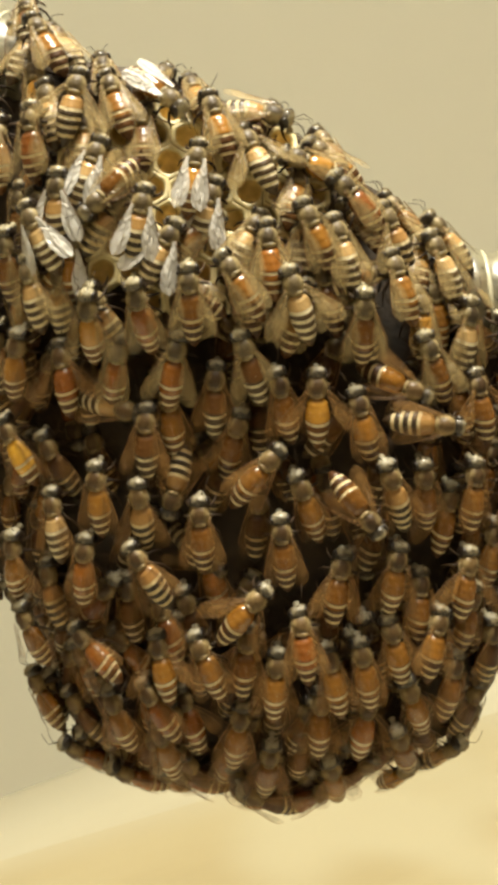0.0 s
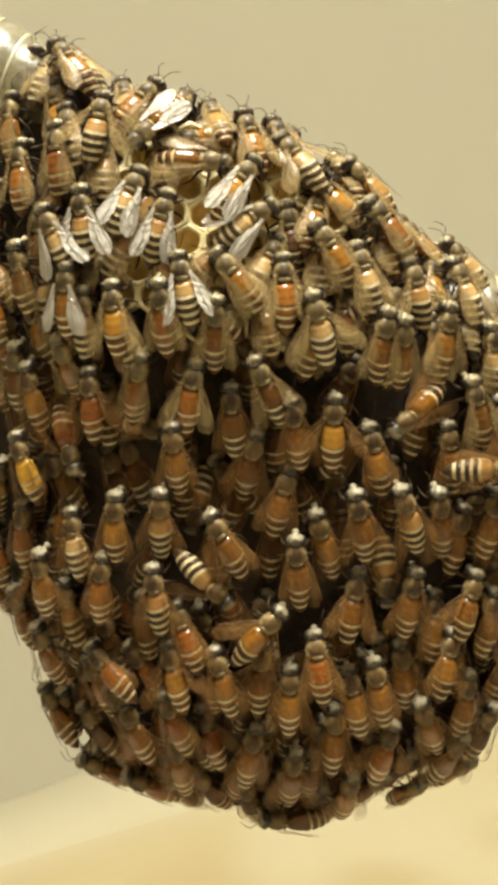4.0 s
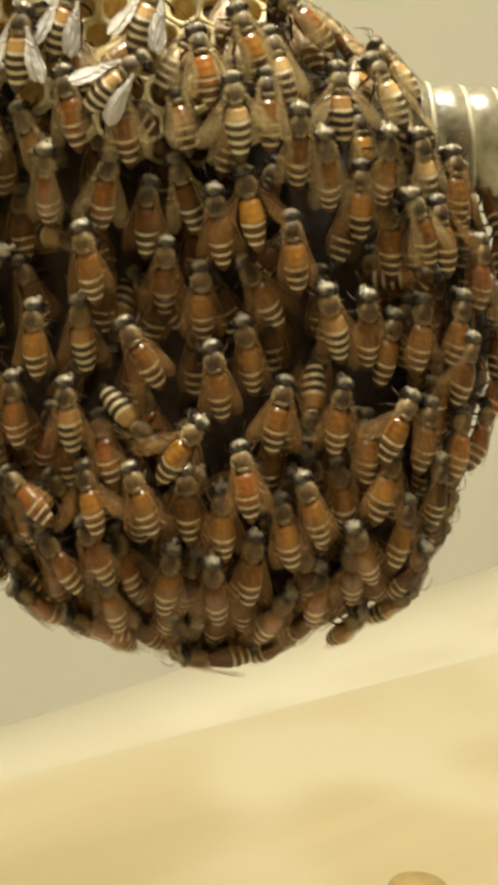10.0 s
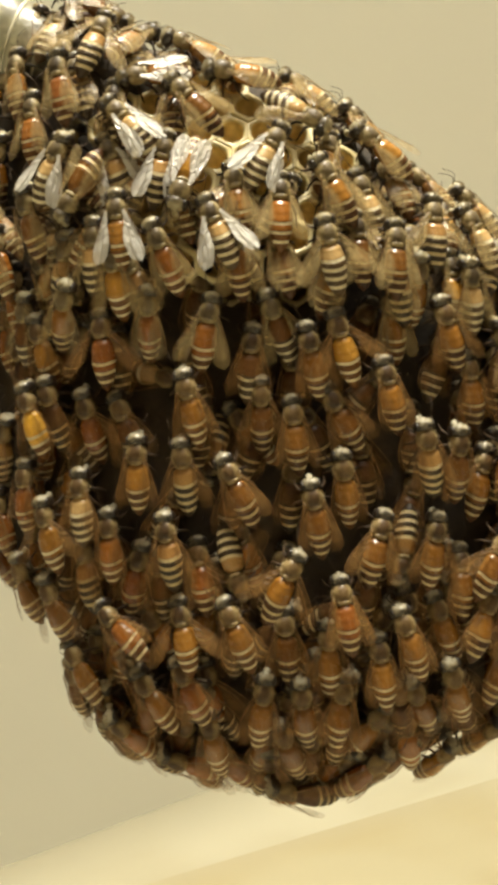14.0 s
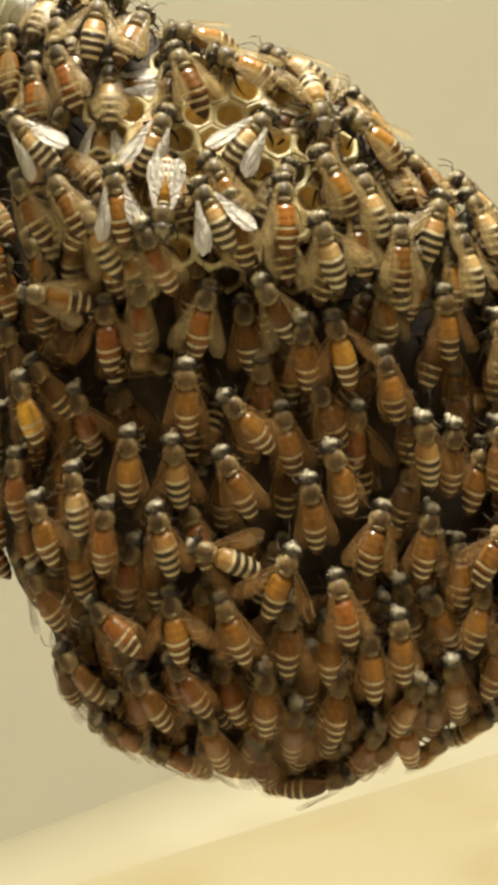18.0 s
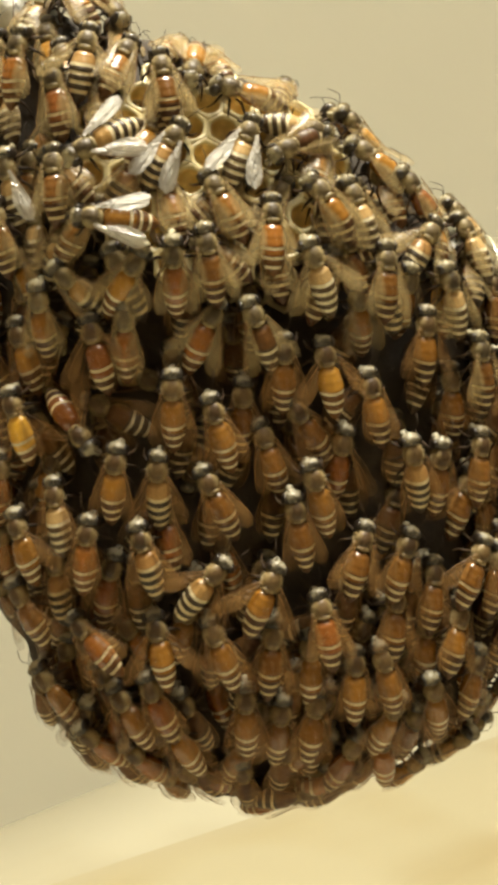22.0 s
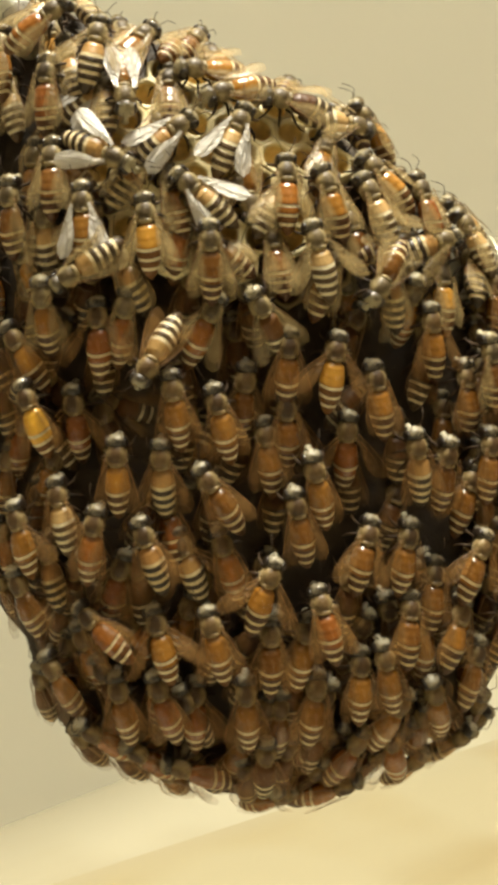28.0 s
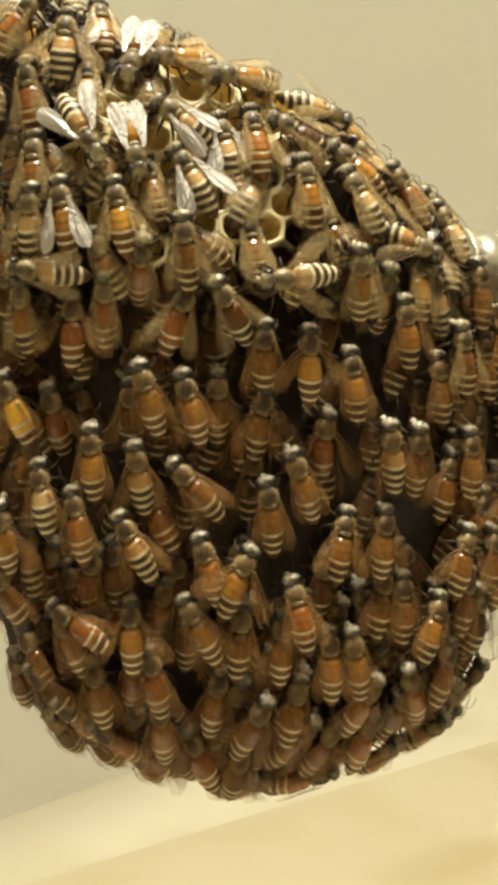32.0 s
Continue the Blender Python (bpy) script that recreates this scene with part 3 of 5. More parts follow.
def head_mesh(shell):
    bm = ellipsoid((0, 2.92 * B, -0.22 * B), (0.98 * B, 0.78 * B, 1.0 * B), 3, 0.06)
    for v in bm.verts:
        if v.co.z < -0.5 * B:
            v.co.x *= 0.72
    bmesh.ops.create_cone(bm, segments=8, cap_ends=True, radius1=0.42 * B, radius2=0.18 * B, depth=0.7 * B, matrix=pose(0, 3.36 * B, -1.2 * B, 15, 0, 0))

    def on(r):
        n = Vector((r.gauss(0, 0.7), r.gauss(0.6, 0.7), abs(r.gauss(0.3, 1)))).normalized()
        return Vector((n.x * 0.96, 2.92 + n.y * 0.76, -0.22 + n.z * 0.98)) * B, n

    hairs(bm, 190, on, 0.20 * B, 0.034 * B, 9, 1)
    return mesh_of("head", bm, [shell, PALE_FUR])


def wing_mesh(material, hind):
    """A thin blade with a stout leading edge, from its root at the origin back along -y."""
    bm = bmesh.new()
    length, width = (3.9, 1.30) if hind else (5.3, 1.78)
    top = []
    for i in range(13):
        s = i / 12
        k = min(s / 0.62, 1.0)
        wide = width * (0.22 + 0.78 * k * k * (3 - 2 * k))
        tip = max((s - 0.72) / 0.28, 0.0)
        round_off = math.sqrt(max(1 - tip ** 2.2, 0.0)) * 0.96 + 0.04
        lead = 0.16 * math.sin(s * math.pi) - width * 0.42 * (1 - round_off)
        wide *= round_off
        row = []
        for j in range(5):
            u = j / 4
            x = lead - wide * u
            z = 0.10 * math.sin(u * math.pi) + 0.06 * math.sin(s * 9 + u * 4) * s
            row.append(bm.verts.new(Vector((x, -length * s, z)) * B))
        top.append(row)
    for a, b in zip(top, top[1:]):
        for j in range(4):
            bm.faces.new((a[j], a[j + 1], b[j + 1], b[j]))
    st = [((row[0].co), (0.05 - 0.03 * i / 12) * B, (1, 0, 0), (0, 0, 1)) for i, row in enumerate(top)]
    ring_tube(bm, st, 5, mats=[1] * 12)
    return mesh_of("wing", bm, [material, EDGE])


HEAD_M = {"plain": head_mesh(HEAD), "pale": head_mesh(LIT_OLIVE_HEAD)}
THORAX_M = {"plain": thorax_mesh(FUR), "pale": thorax_mesh(LIT_OLIVE_FUR)}
EYE_M = [mesh_of("eye", ellipsoid((sx * 0.82 * B, 2.90 * B, -0.22 * B), (0.28 * B, 0.54 * B, 0.82 * B), 2), EYE) for sx in (-1, 1)]
WINGS_M = {key: (wing_mesh(mat, False), wing_mesh(mat, True)) for key, mat in (("plain", WING), ("pale", LIT_WING), ("glossy", GLARE_WING))}
ANT_M = [mesh_of("antenna", limb([(sx * 0.25 * B, 3.58 * B, 0.05 * B), (sx * 0.75 * B, 4.35 * B, 0.5 * B), (sx * 0.95 * B, 4.9 * B, 0.2 * B), (sx * 1.15 * B, 5.5 * B, -0.35 * B)], [0.045 * B, 0.036 * B, 0.04 * B, 0.032 * B]), LIMB) for sx in (-1, 1)]


def leg_mesh(sx, y, reach_y, out):
    pts = [(sx * 0.6, y, -0.7), (sx * (1.1 + out * 0.4), y + reach_y * 0.35, -0.45), (sx * (1.5 + out), y + reach_y * 0.8, -1.15), (sx * (1.6 + out * 1.2), y + reach_y * 1.3, -1.75), (sx * (1.65 + out * 1.4), y + reach_y * 1.7, -1.95)]
    return mesh_of("leg", limb([Vector(p) * B for p in pts], [0.14 * B, 0.16 * B, 0.13 * B, 0.075 * B, 0.045 * B]), LIMB)


LEGS_M = [leg_mesh(sx, y, ry, o) for y, ry, o in ((2.2, 0.7, -0.1), (1.5, -0.3, 0.25), (0.7, -1.4, 0.1)) for sx in (-1, 1)]
ABD_M = {k: abdomen_mesh(k) for k in "oyrbwd"}
LABELS = {
    "o": "worker bee with a bright orange banded abdomen",
    "y": "worker bee with an amber-yellow cream-banded abdomen",
    "r": "worker bee with a rust-red banded abdomen",
    "b": "worker bee with a brown cream-banded abdomen",
    "w": "worker bee with a black and white banded abdomen",
    "d": "worker bee half hidden among its neighbours, abdomen darkened as shade",
}


def bee_model(kind, wings, spread):
    label = LABELS[kind] + (", glossy spread wings whitened as lamp glare" if wings == "glossy" else ", tan wings and fur paled for the top light" if wings == "pale" else "")
    ob = thing("bee", label, "bee", "bees of the swarm")
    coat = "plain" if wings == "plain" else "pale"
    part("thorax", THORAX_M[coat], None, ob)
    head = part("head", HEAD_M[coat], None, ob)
    for m in EYE_M:
        part("eye", m, None, head)
    for m in ANT_M:
        part("antenna", m, None, head)
    part("abdomen", ABD_M[kind], None, ob)
    for m in LEGS_M:
        part("leg", m, None, ob)
    for sx in (-1, 1):
        for hind in (0, 1):
            w = part("hindwing" if hind else "forewing", WINGS_M[wings][hind], None, ob)
            turn = spread * (0.8 if hind else 1.0) + (6 if hind else 0)
            m = pose(sx * 0.98 * B, (0.7 if hind else 1.3) * B, (0.55 if hind else 0.75) * B, 6 - 3 * hind, sx * 20, sx * turn)
            w.matrix_basis = m @ Matrix.Diagonal((sx, 1, 1, 1))
    return ob


MODELS = {}
BEES = []


def bee(kind, *rows):
    """A bee on the swarm. rows: seconds, x and z in millimetres, heading in degrees, height over the skin."""
    x0, z0 = rows[0][1:3]
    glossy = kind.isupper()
    # High bees get the paler set: brighter light up there is put into colour.
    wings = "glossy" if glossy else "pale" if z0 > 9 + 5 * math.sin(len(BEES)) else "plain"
    k = "w" if kind in "sS" else kind.lower()
    spread = (24, 18, 31 if glossy else 45, 21, 13, 27, 20)[len(BEES) % 7]
    key = (k, wings, spread)
    if key in MODELS:
        ob = copy_thing(MODELS[key], Matrix())
    else:
        ob = MODELS[key] = bee_model(k, wings, spread)
    own = 0.35 * ((len(BEES) * 7) % 5 - 2) / 2
    tuck = min(max((-4 - z0) / 10, 0.0), 1.0)  # low on the swarm the heads are tucked under the bees above
    out = math.hypot(x0 - MID[0], z0 - MID[1]) / reach(math.atan2(z0 - MID[1], x0 - MID[0]) % (2 * math.pi))
    tuck *= min(max((0.95 - out) / 0.25, 0.0), 1.0)
    pitch = -5 + 5 * ((len(BEES) * 3) % 5 - 2) / 2 + 17 * tuck
    poses = [(t, seat(x, z, h, up + own, pitch)) for t, x, z, h, up in rows]
    ob.matrix_basis = poses[0][1]
    BEES.append((ob, poses))
    return ob


bee("o", (0, -18.1, 38.8, 26, 1.7), (6, -17.7, 39.3, 27, 1.7), (13, -18.6, 41.1, 10, 1.7), (19, -18.6, 41.1, 10, 1.7), (23, -17.1, 38.3, 43, 1.7), (28, -17.1, 38.3, 43, -3.2), (32, -17.1, 38.3, 43, -3.2))
bee("r", (0, -18.0, 30.1, 4, 1.7), (6, -17.6, 30.9, 6, 1.7), (13, -18.5, 32.2, 7, 1.7), (17, -17.1, 31.4, 23, 2.8), (19, -17.5, 30.8, 20, 1.7), (23, -17.5, 29.8, 8, 1.7), (28, -18.7, 30.1, 0, 1.7), (30, -18.2, 29.5, 7, 2.8), (32, -18.3, 28.9, 11, 1.7))
bee("w", (0, -15.0, 32.8, -11, 1.7), (6, -14.8, 33.4, -10, 1.7), (13, -16.3, 36.0, -20, 1.7), (17, -15.3, 34.2, -9, 2.8), (19, -16.0, 35.2, -7, 1.7), (23, -15.7, 32.5, -8, 1.7), (28, -15.5, 33.4, -9, 1.7), (30, -16.1, 32.4, 3, 2.8), (32, -16.1, 33.0, -2, 1.7))
bee("b", (0, -11.1, 33.5, 20, 1.7), (6, -11.7, 36.3, -42, 1.7), (13, -13.1, 37.1, -32, 1.7), (17, -12.0, 34.3, -16, 2.8), (19, -12.7, 35.4, -23, 1.7), (23, -13.0, 32.8, -21, 1.7), (28, -12.1, 34.8, -30, 1.7), (30, -12.9, 33.7, -13, 2.8), (32, -13.3, 35.6, 3, 1.7))
bee("B", (0, -7.9, 34.5, 223, 1.7), (6, -9.6, 33.8, 121, 1.7), (13, -9.9, 34.0, 102, 1.7), (17, -11.5, 32.1, 107, -3.2), (19, -12.3, 31.1, 109, 1.7), (23, -12.3, 31.1, 109, -3.2), (28, -13.0, 31.2, 184, 1.7), (30, -12.2, 27.6, 188, 2.8), (32, -9.8, 33.7, 171, 1.7))
bee("o", (0, -4.9, 33.9, 114, -3.2), (6, -4.9, 33.9, 114, 1.7), (13, -6.9, 36.1, 77, 1.7), (17, -6.1, 35.0, 103, 2.8), (19, -6.2, 34.9, 105, 1.7), (23, -6.2, 34.1, 178, 1.7), (28, -4.7, 33.3, 104, 1.7), (30, -6.3, 32.7, 108, 2.8), (32, -5.9, 33.5, 112, 1.7))
bee("o", (0, -2.0, 31.5, 17, 1.7), (6, -0.7, 32.6, 12, 1.7), (13, -2.7, 33.5, 94, 1.7), (17, -2.1, 31.9, 65, 2.8), (19, -2.4, 32.1, 71, 1.7), (23, -1.2, 31.2, 92, 1.7), (28, -2.5, 31.4, 115, 1.7), (30, -1.9, 32.6, 123, 1.7), (32, -0.4, 32.0, 108, 1.7))
bee("b", (0, -6.2, 30.7, -92, -3.2), (6, -6.2, 30.7, -92, 1.7), (13, -6.6, 30.0, 48, 1.7), (17, -7.2, 30.2, 25, 2.8), (19, -7.3, 30.7, 25, 1.7), (23, -8.9, 31.7, 3, 1.7), (28, -7.0, 36.9, -33, 0.2), (30, -8.5, 37.3, 104, 1.7), (32, -7.0, 36.9, -33, -3.2))
bee("S", (0, -13.1, 27.2, -18, 1.7), (6, -11.5, 26.7, -22, 1.7), (13, -12.3, 27.9, 41, 2.8), (19, -12.3, 27.9, 41, -3.2), (23, -12.3, 27.9, 41, -3.2), (28, -15.5, 30.3, -48, 0.2), (32, -15.5, 30.3, -48, -3.2))
bee("S", (0, -15.4, 24.1, -2, 1.7), (6, -14.2, 24.9, 6, 1.7), (10, -11.9, 21.7, -7, 2.8), (13, -13.3, 24.2, 24, 1.7), (17, -14.4, 25.6, 5, -3.2), (19, -14.9, 26.3, -5, 1.7), (23, -13.4, 25.7, 158, 2.8), (28, -14.4, 25.1, 246, 1.7), (30, -14.4, 25.0, 230, 2.8), (32, -14.2, 26.3, 215, 1.7))
bee("S", (0, -8.5, 22.4, -9, 2.8), (6, -8.7, 24.9, -15, 1.7), (10, -8.8, 24.0, -19, 2.8), (13, -9.7, 24.3, -9, 1.7), (17, -9.8, 24.4, -21, 2.8), (19, -10.4, 25.3, -24, 1.7), (23, -8.3, 25.4, -28, 1.7), (28, -9.2, 26.4, -48, 1.7), (30, -6.4, 26.1, 22, 2.8), (32, -5.3, 27.2, 58, 1.7))
bee("O", (0, -3.8, 26.8, 352, 1.7), (6, -1.7, 28.5, 308, 1.7), (10, -4.4, 26.3, 230, -3.2), (13, -6.4, 24.6, 171, 1.7), (17, -9.0, 20.5, 160, 2.8), (19, -8.7, 20.2, 194, 1.7), (23, -8.7, 20.2, 194, -3.2), (28, -8.7, 20.2, 194, -3.2), (32, -10.1, 25.4, 194, 1.7))
bee("S", (0, -16.9, 21.4, 27, 1.7), (6, -17.4, 23.8, 24, 1.7), (13, -18.5, 24.3, -20, 1.7), (17, -19.7, 24.5, -42, 2.8), (19, -20.0, 26.1, 122, 1.7), (23, -21.7, 21.8, -17, 0.2), (28, -21.7, 21.8, -17, -3.2), (32, -21.7, 21.8, -17, -3.2))
bee("b", (0, -11.3, 25.8, 139, 1.7), (6, -16.6, 23.5, 165, -3.2), (13, -16.6, 23.5, 165, 1.7), (17, -16.0, 19.5, 42, 2.8), (19, -17.5, 20.6, 26, 1.7), (23, -17.5, 22.7, 2, 1.7), (28, -18.1, 22.7, 2, 1.7), (30, -17.9, 22.2, 3, 2.8), (32, -17.8, 22.3, 3, 1.7))
bee("B", (0, -14.8, 19.1, -7, 0.2), (6, -16.7, 17.9, -3, 1.7), (13, -14.0, 18.4, 2, 1.7), (17, -10.6, 19.8, 10, 2.8), (19, -14.3, 19.1, 11, 1.7), (23, -11.9, 19.4, 99, 2.8), (28, -15.2, 18.7, 5, 1.7), (30, -14.9, 18.5, 7, 2.8), (32, -15.0, 18.2, 10, 1.7))
bee("r", (0, -7.9, 14.9, 11, 1.7), (6, -7.9, 17.0, 6, 1.7), (10, -8.1, 16.9, 10, 1.7), (13, -8.7, 16.8, 20, 1.7), (17, -9.2, 15.1, 25, 2.8), (19, -9.3, 15.7, 19, 1.7), (23, -7.0, 14.9, 1, 1.7), (28, -7.3, 17.8, -7, 0.2), (30, -6.9, 18.2, 3, 0.2), (32, -8.6, 13.9, -4, 0.2))
bee("W", (0, -6.6, 20.0, -27, 1.7), (6, -5.4, 18.8, 20, 1.7), (10, -4.1, 18.6, -48, 2.8), (13, -4.2, 18.7, 24, 1.7), (17, -4.4, 17.9, 24, 2.8), (19, -4.6, 19.3, 33, 1.7), (23, -4.6, 19.3, 33, -3.2), (28, -5.3, 21.3, 52, 1.7), (30, -5.0, 21.8, 59, 2.8), (32, -4.4, 22.0, 34, 1.7))
bee("b", (0, -3.6, 15.9, 5, 1.7), (6, -3.1, 15.3, -2, 0.2), (10, -3.4, 15.6, 9, 1.7), (13, -3.1, 15.7, 9, 0.2), (17, -1.6, 19.1, 16, 2.8), (19, -3.5, 15.9, 14, 0.2), (23, -4.4, 15.9, 12, 1.7), (28, -4.7, 15.8, 5, 1.7), (32, -4.8, 15.6, 9, 1.7))
bee("b", (0, 0.7, 17.5, 33, 1.7), (6, -1.8, 20.6, 40, 1.7), (10, -2.1, 21.4, 23, -3.2), (13, -2.3, 22.0, 11, 0.2), (17, -4.3, 21.3, 21, 2.8), (19, -3.1, 21.0, 38, 1.7), (23, -3.3, 21.4, 29, 1.7), (28, -1.5, 23.4, 190, 0.2), (30, -0.2, 18.2, 188, 2.8), (32, 0.3, 20.8, 197, 0.2))
bee("S", (0, -2.7, 24.0, -16, 0.2), (6, -0.8, 25.2, -57, 1.7), (10, -1.6, 24.2, -21, 2.8), (13, -0.1, 25.5, -23, 1.7), (17, -1.8, 24.9, -50, 2.8), (19, -1.7, 25.7, -25, 1.7), (23, -2.1, 25.9, -19, 1.7), (28, -3.1, 26.6, -21, 1.7), (30, -2.3, 24.8, 18, 2.8), (32, -1.4, 25.6, 17, 0.2))
bee("b", (0, -20.3, 19.0, -2, 1.7), (6, -21.1, 20.0, 5, 1.7), (13, -21.1, 20.0, 5, 1.7), (17, -19.3, 20.0, 27, 2.8), (19, -20.9, 19.5, 19, 1.7), (23, -21.9, 17.9, 7, 1.7), (28, -21.4, 19.4, -1, 1.7), (30, -21.2, 19.2, -2, 2.8), (32, -21.4, 19.4, -1, 1.7))
bee("r", (0, -22.3, 29.4, 4, 0.2), (6, -22.3, 29.4, 4, 0.2), (13, -22.3, 29.4, 4, 0.2), (17, -21.8, 30.9, 5, -3.2), (19, -21.5, 31.6, 6, 1.7), (23, -20.7, 33.5, -19, 1.7), (28, -19.9, 36.3, -57, 1.7), (30, -18.8, 36.4, -40, 2.8), (32, -19.9, 35.5, -39, 1.7))
bee("d", (0, -20.7, 42.3, 11, 0.2), (6, -17.1, 40.3, -120, -3.2), (13, -17.1, 40.3, -120, 1.7), (19, -17.1, 40.3, -120, 1.7), (23, -14.6, 39.0, -184, 1.7), (28, -14.6, 39.0, -184, -3.2), (32, -14.6, 39.0, -184, -3.2))
bee("w", (0, 1.7, 28.7, 25, 1.7), (6, 4.0, 31.0, 34, 1.7), (13, 2.1, 30.2, -96, 1.7), (17, 4.3, 29.0, -233, 2.8), (19, 3.4, 29.7, -97, 1.7), (23, 2.7, 28.4, -93, 1.7), (28, 6.6, 29.3, -86, 1.7), (30, 5.1, 30.6, -113, 1.7), (32, 6.5, 29.9, -98, 1.7))
bee("w", (0, 1.0, 32.4, -96, 1.7), (6, 2.9, 33.2, 38, 0.2), (13, 4.1, 33.1, 75, 0.2), (17, 3.0, 32.4, 59, 1.7), (19, 2.0, 32.3, 64, 1.7), (23, 2.0, 32.3, 64, -3.2), (28, 2.0, 32.3, 64, -3.2), (32, 2.0, 32.3, 64, -3.2))
bee("o", (0, 6.9, 28.1, 82, 1.7), (6, 7.6, 28.0, 50, 0.2), (13, 9.1, 30.3, 63, 0.2), (17, 10.0, 28.6, 49, 1.7), (19, 9.8, 30.0, 63, 0.2), (23, 9.4, 28.5, 60, 1.7), (28, 10.1, 29.2, 61, 1.7), (30, 9.1, 28.4, 67, 2.8), (32, 11.1, 29.7, 59, 0.2))
bee("o", (0, 8.9, 29.2, 62, 0.2), (6, 10.0, 28.6, 47, 1.7), (10, 10.0, 27.3, 54, -3.2), (13, 10.0, 26.4, 60, 1.7), (17, 9.7, 25.6, 55, 2.8), (19, 8.6, 26.4, 65, 1.7), (23, 10.9, 25.5, 64, 1.7), (28, 11.0, 23.9, 46, 1.7), (30, 11.9, 25.1, 39, 1.7), (32, 10.4, 24.3, 54, 1.7))
bee("o", (0, 7.1, 21.8, 27, 1.7), (6, 7.1, 22.5, 35, 1.7), (10, 6.9, 21.7, 23, 2.8), (13, 5.9, 22.5, 29, 1.7), (17, 5.9, 21.1, 30, 2.8), (19, 5.9, 21.9, 33, 1.7), (23, 6.1, 21.0, 39, 1.7), (28, 5.8, 21.4, 20, 1.7), (30, 5.2, 21.4, 14, 2.8), (32, 5.8, 21.4, 13, 1.7))
bee("r", (0, 3.2, 19.9, 8, 1.7), (6, 2.9, 19.0, 4, 1.7), (10, 3.2, 20.1, 13, 2.8), (13, 1.1, 20.9, 0, 1.7), (17, 1.4, 18.9, 3, 2.8), (19, 1.7, 19.0, 5, 1.7), (23, 0.8, 18.8, 2, 1.7), (28, 1.9, 22.3, 2, 1.7), (30, 1.8, 23.4, 8, 2.8), (32, 1.1, 26.1, 11, 1.7))
bee("w", (0, 9.5, 20.4, 19, 1.7), (6, 10.1, 20.2, 19, 1.7), (10, 9.3, 19.8, 17, 2.8), (13, 9.3, 22.1, 19, 0.2), (17, 8.7, 19.6, 26, 2.8), (19, 9.1, 20.2, 18, 1.7), (23, 8.5, 21.0, 26, 1.7), (28, 10.0, 21.2, 27, 1.7), (30, 10.2, 21.4, 29, 2.8), (32, 10.8, 21.2, 34, 1.7))
bee("w", (0, 14.1, 21.9, 30, 1.7), (6, 14.9, 18.1, 12, 1.7), (10, 14.4, 17.1, 6, 2.8), (13, 15.0, 19.2, 4, 1.7), (17, 14.4, 17.8, -11, 2.8), (19, 14.9, 18.4, -18, 1.7), (23, 14.4, 18.3, -35, 1.7), (28, 14.9, 18.6, -67, 1.7), (30, 15.3, 18.5, -48, 1.7), (32, 15.0, 18.3, -108, 1.7))
bee("b", (0, 11.5, 14.4, 3, 1.7), (6, 11.7, 14.9, -7, 1.7), (10, 11.1, 14.3, 2, 2.8), (13, 11.2, 16.5, -1, 1.7), (17, 11.4, 15.7, 6, 2.8), (19, 11.5, 15.6, -1, 1.7), (23, 11.0, 15.3, 8, 1.7), (28, 11.0, 15.9, 150, 1.7), (32, 11.0, 15.9, 150, -3.2))
bee("r", (0, 10.5, 24.7, 49, 1.7), (6, 12.1, 24.7, 44, 1.7), (10, 11.1, 23.8, 52, 2.8), (13, 13.4, 20.4, 8, 0.2), (17, 14.8, 22.5, 31, -3.2), (19, 15.5, 23.5, 43, 0.2), (23, 14.0, 22.5, 48, 1.7), (28, 14.6, 21.6, 18, 1.7), (30, 14.3, 21.3, 15, 2.8), (32, 15.2, 22.2, 38, 1.7))
bee("w", (0, 18.9, 21.4, 50, 1.7), (6, 19.5, 21.7, 55, 1.7), (10, 19.4, 21.0, 41, 1.7), (13, 19.4, 21.5, 66, 1.7), (17, 19.4, 21.4, 59, 1.7), (19, 19.6, 21.3, 57, 1.7), (23, 19.9, 21.3, 57, 1.7), (28, 20.0, 21.6, 67, 1.7), (30, 20.2, 21.6, 50, 1.7), (32, 19.8, 21.7, 59, 1.7))
bee("w", (0, 18.2, 19.2, 25, 1.7), (6, 19.0, 19.0, 22, 1.7), (10, 18.0, 18.1, 30, 2.8), (13, 18.7, 18.3, 32, 1.7), (17, 18.8, 18.5, 25, 2.8), (19, 19.1, 18.5, 33, 1.7), (23, 19.7, 18.9, 25, 1.7), (28, 19.6, 19.1, 38, 1.7), (30, 18.1, 19.8, 35, 2.8), (32, 19.6, 19.1, 25, 1.7))
bee("b", (0, 18.7, 15.7, 16, 0.2), (6, 17.3, 14.6, -5, 1.7), (10, 18.3, 12.8, 6, 2.8), (13, 13.8, 14.0, 4, 0.2), (19, 13.9, 13.4, -1, 0.2), (23, 13.6, 14.0, 2, 0.2), (28, 13.8, 12.7, -1, 0.2), (32, 13.8, 12.9, 3, 0.2))
bee("b", (0, 8.6, 16.9, 15, 0.2), (6, 8.8, 17.3, 2, 0.2), (10, 8.6, 16.4, 4, 2.8), (13, 8.4, 17.8, 5, 0.2), (17, 8.2, 16.5, 9, 2.8), (19, 8.1, 17.2, 13, 0.2), (23, 8.8, 17.1, 24, 0.2), (28, 8.7, 18.9, 19, 0.2), (30, 8.1, 19.1, 12, 1.7), (32, 8.8, 18.6, 30, 0.2))
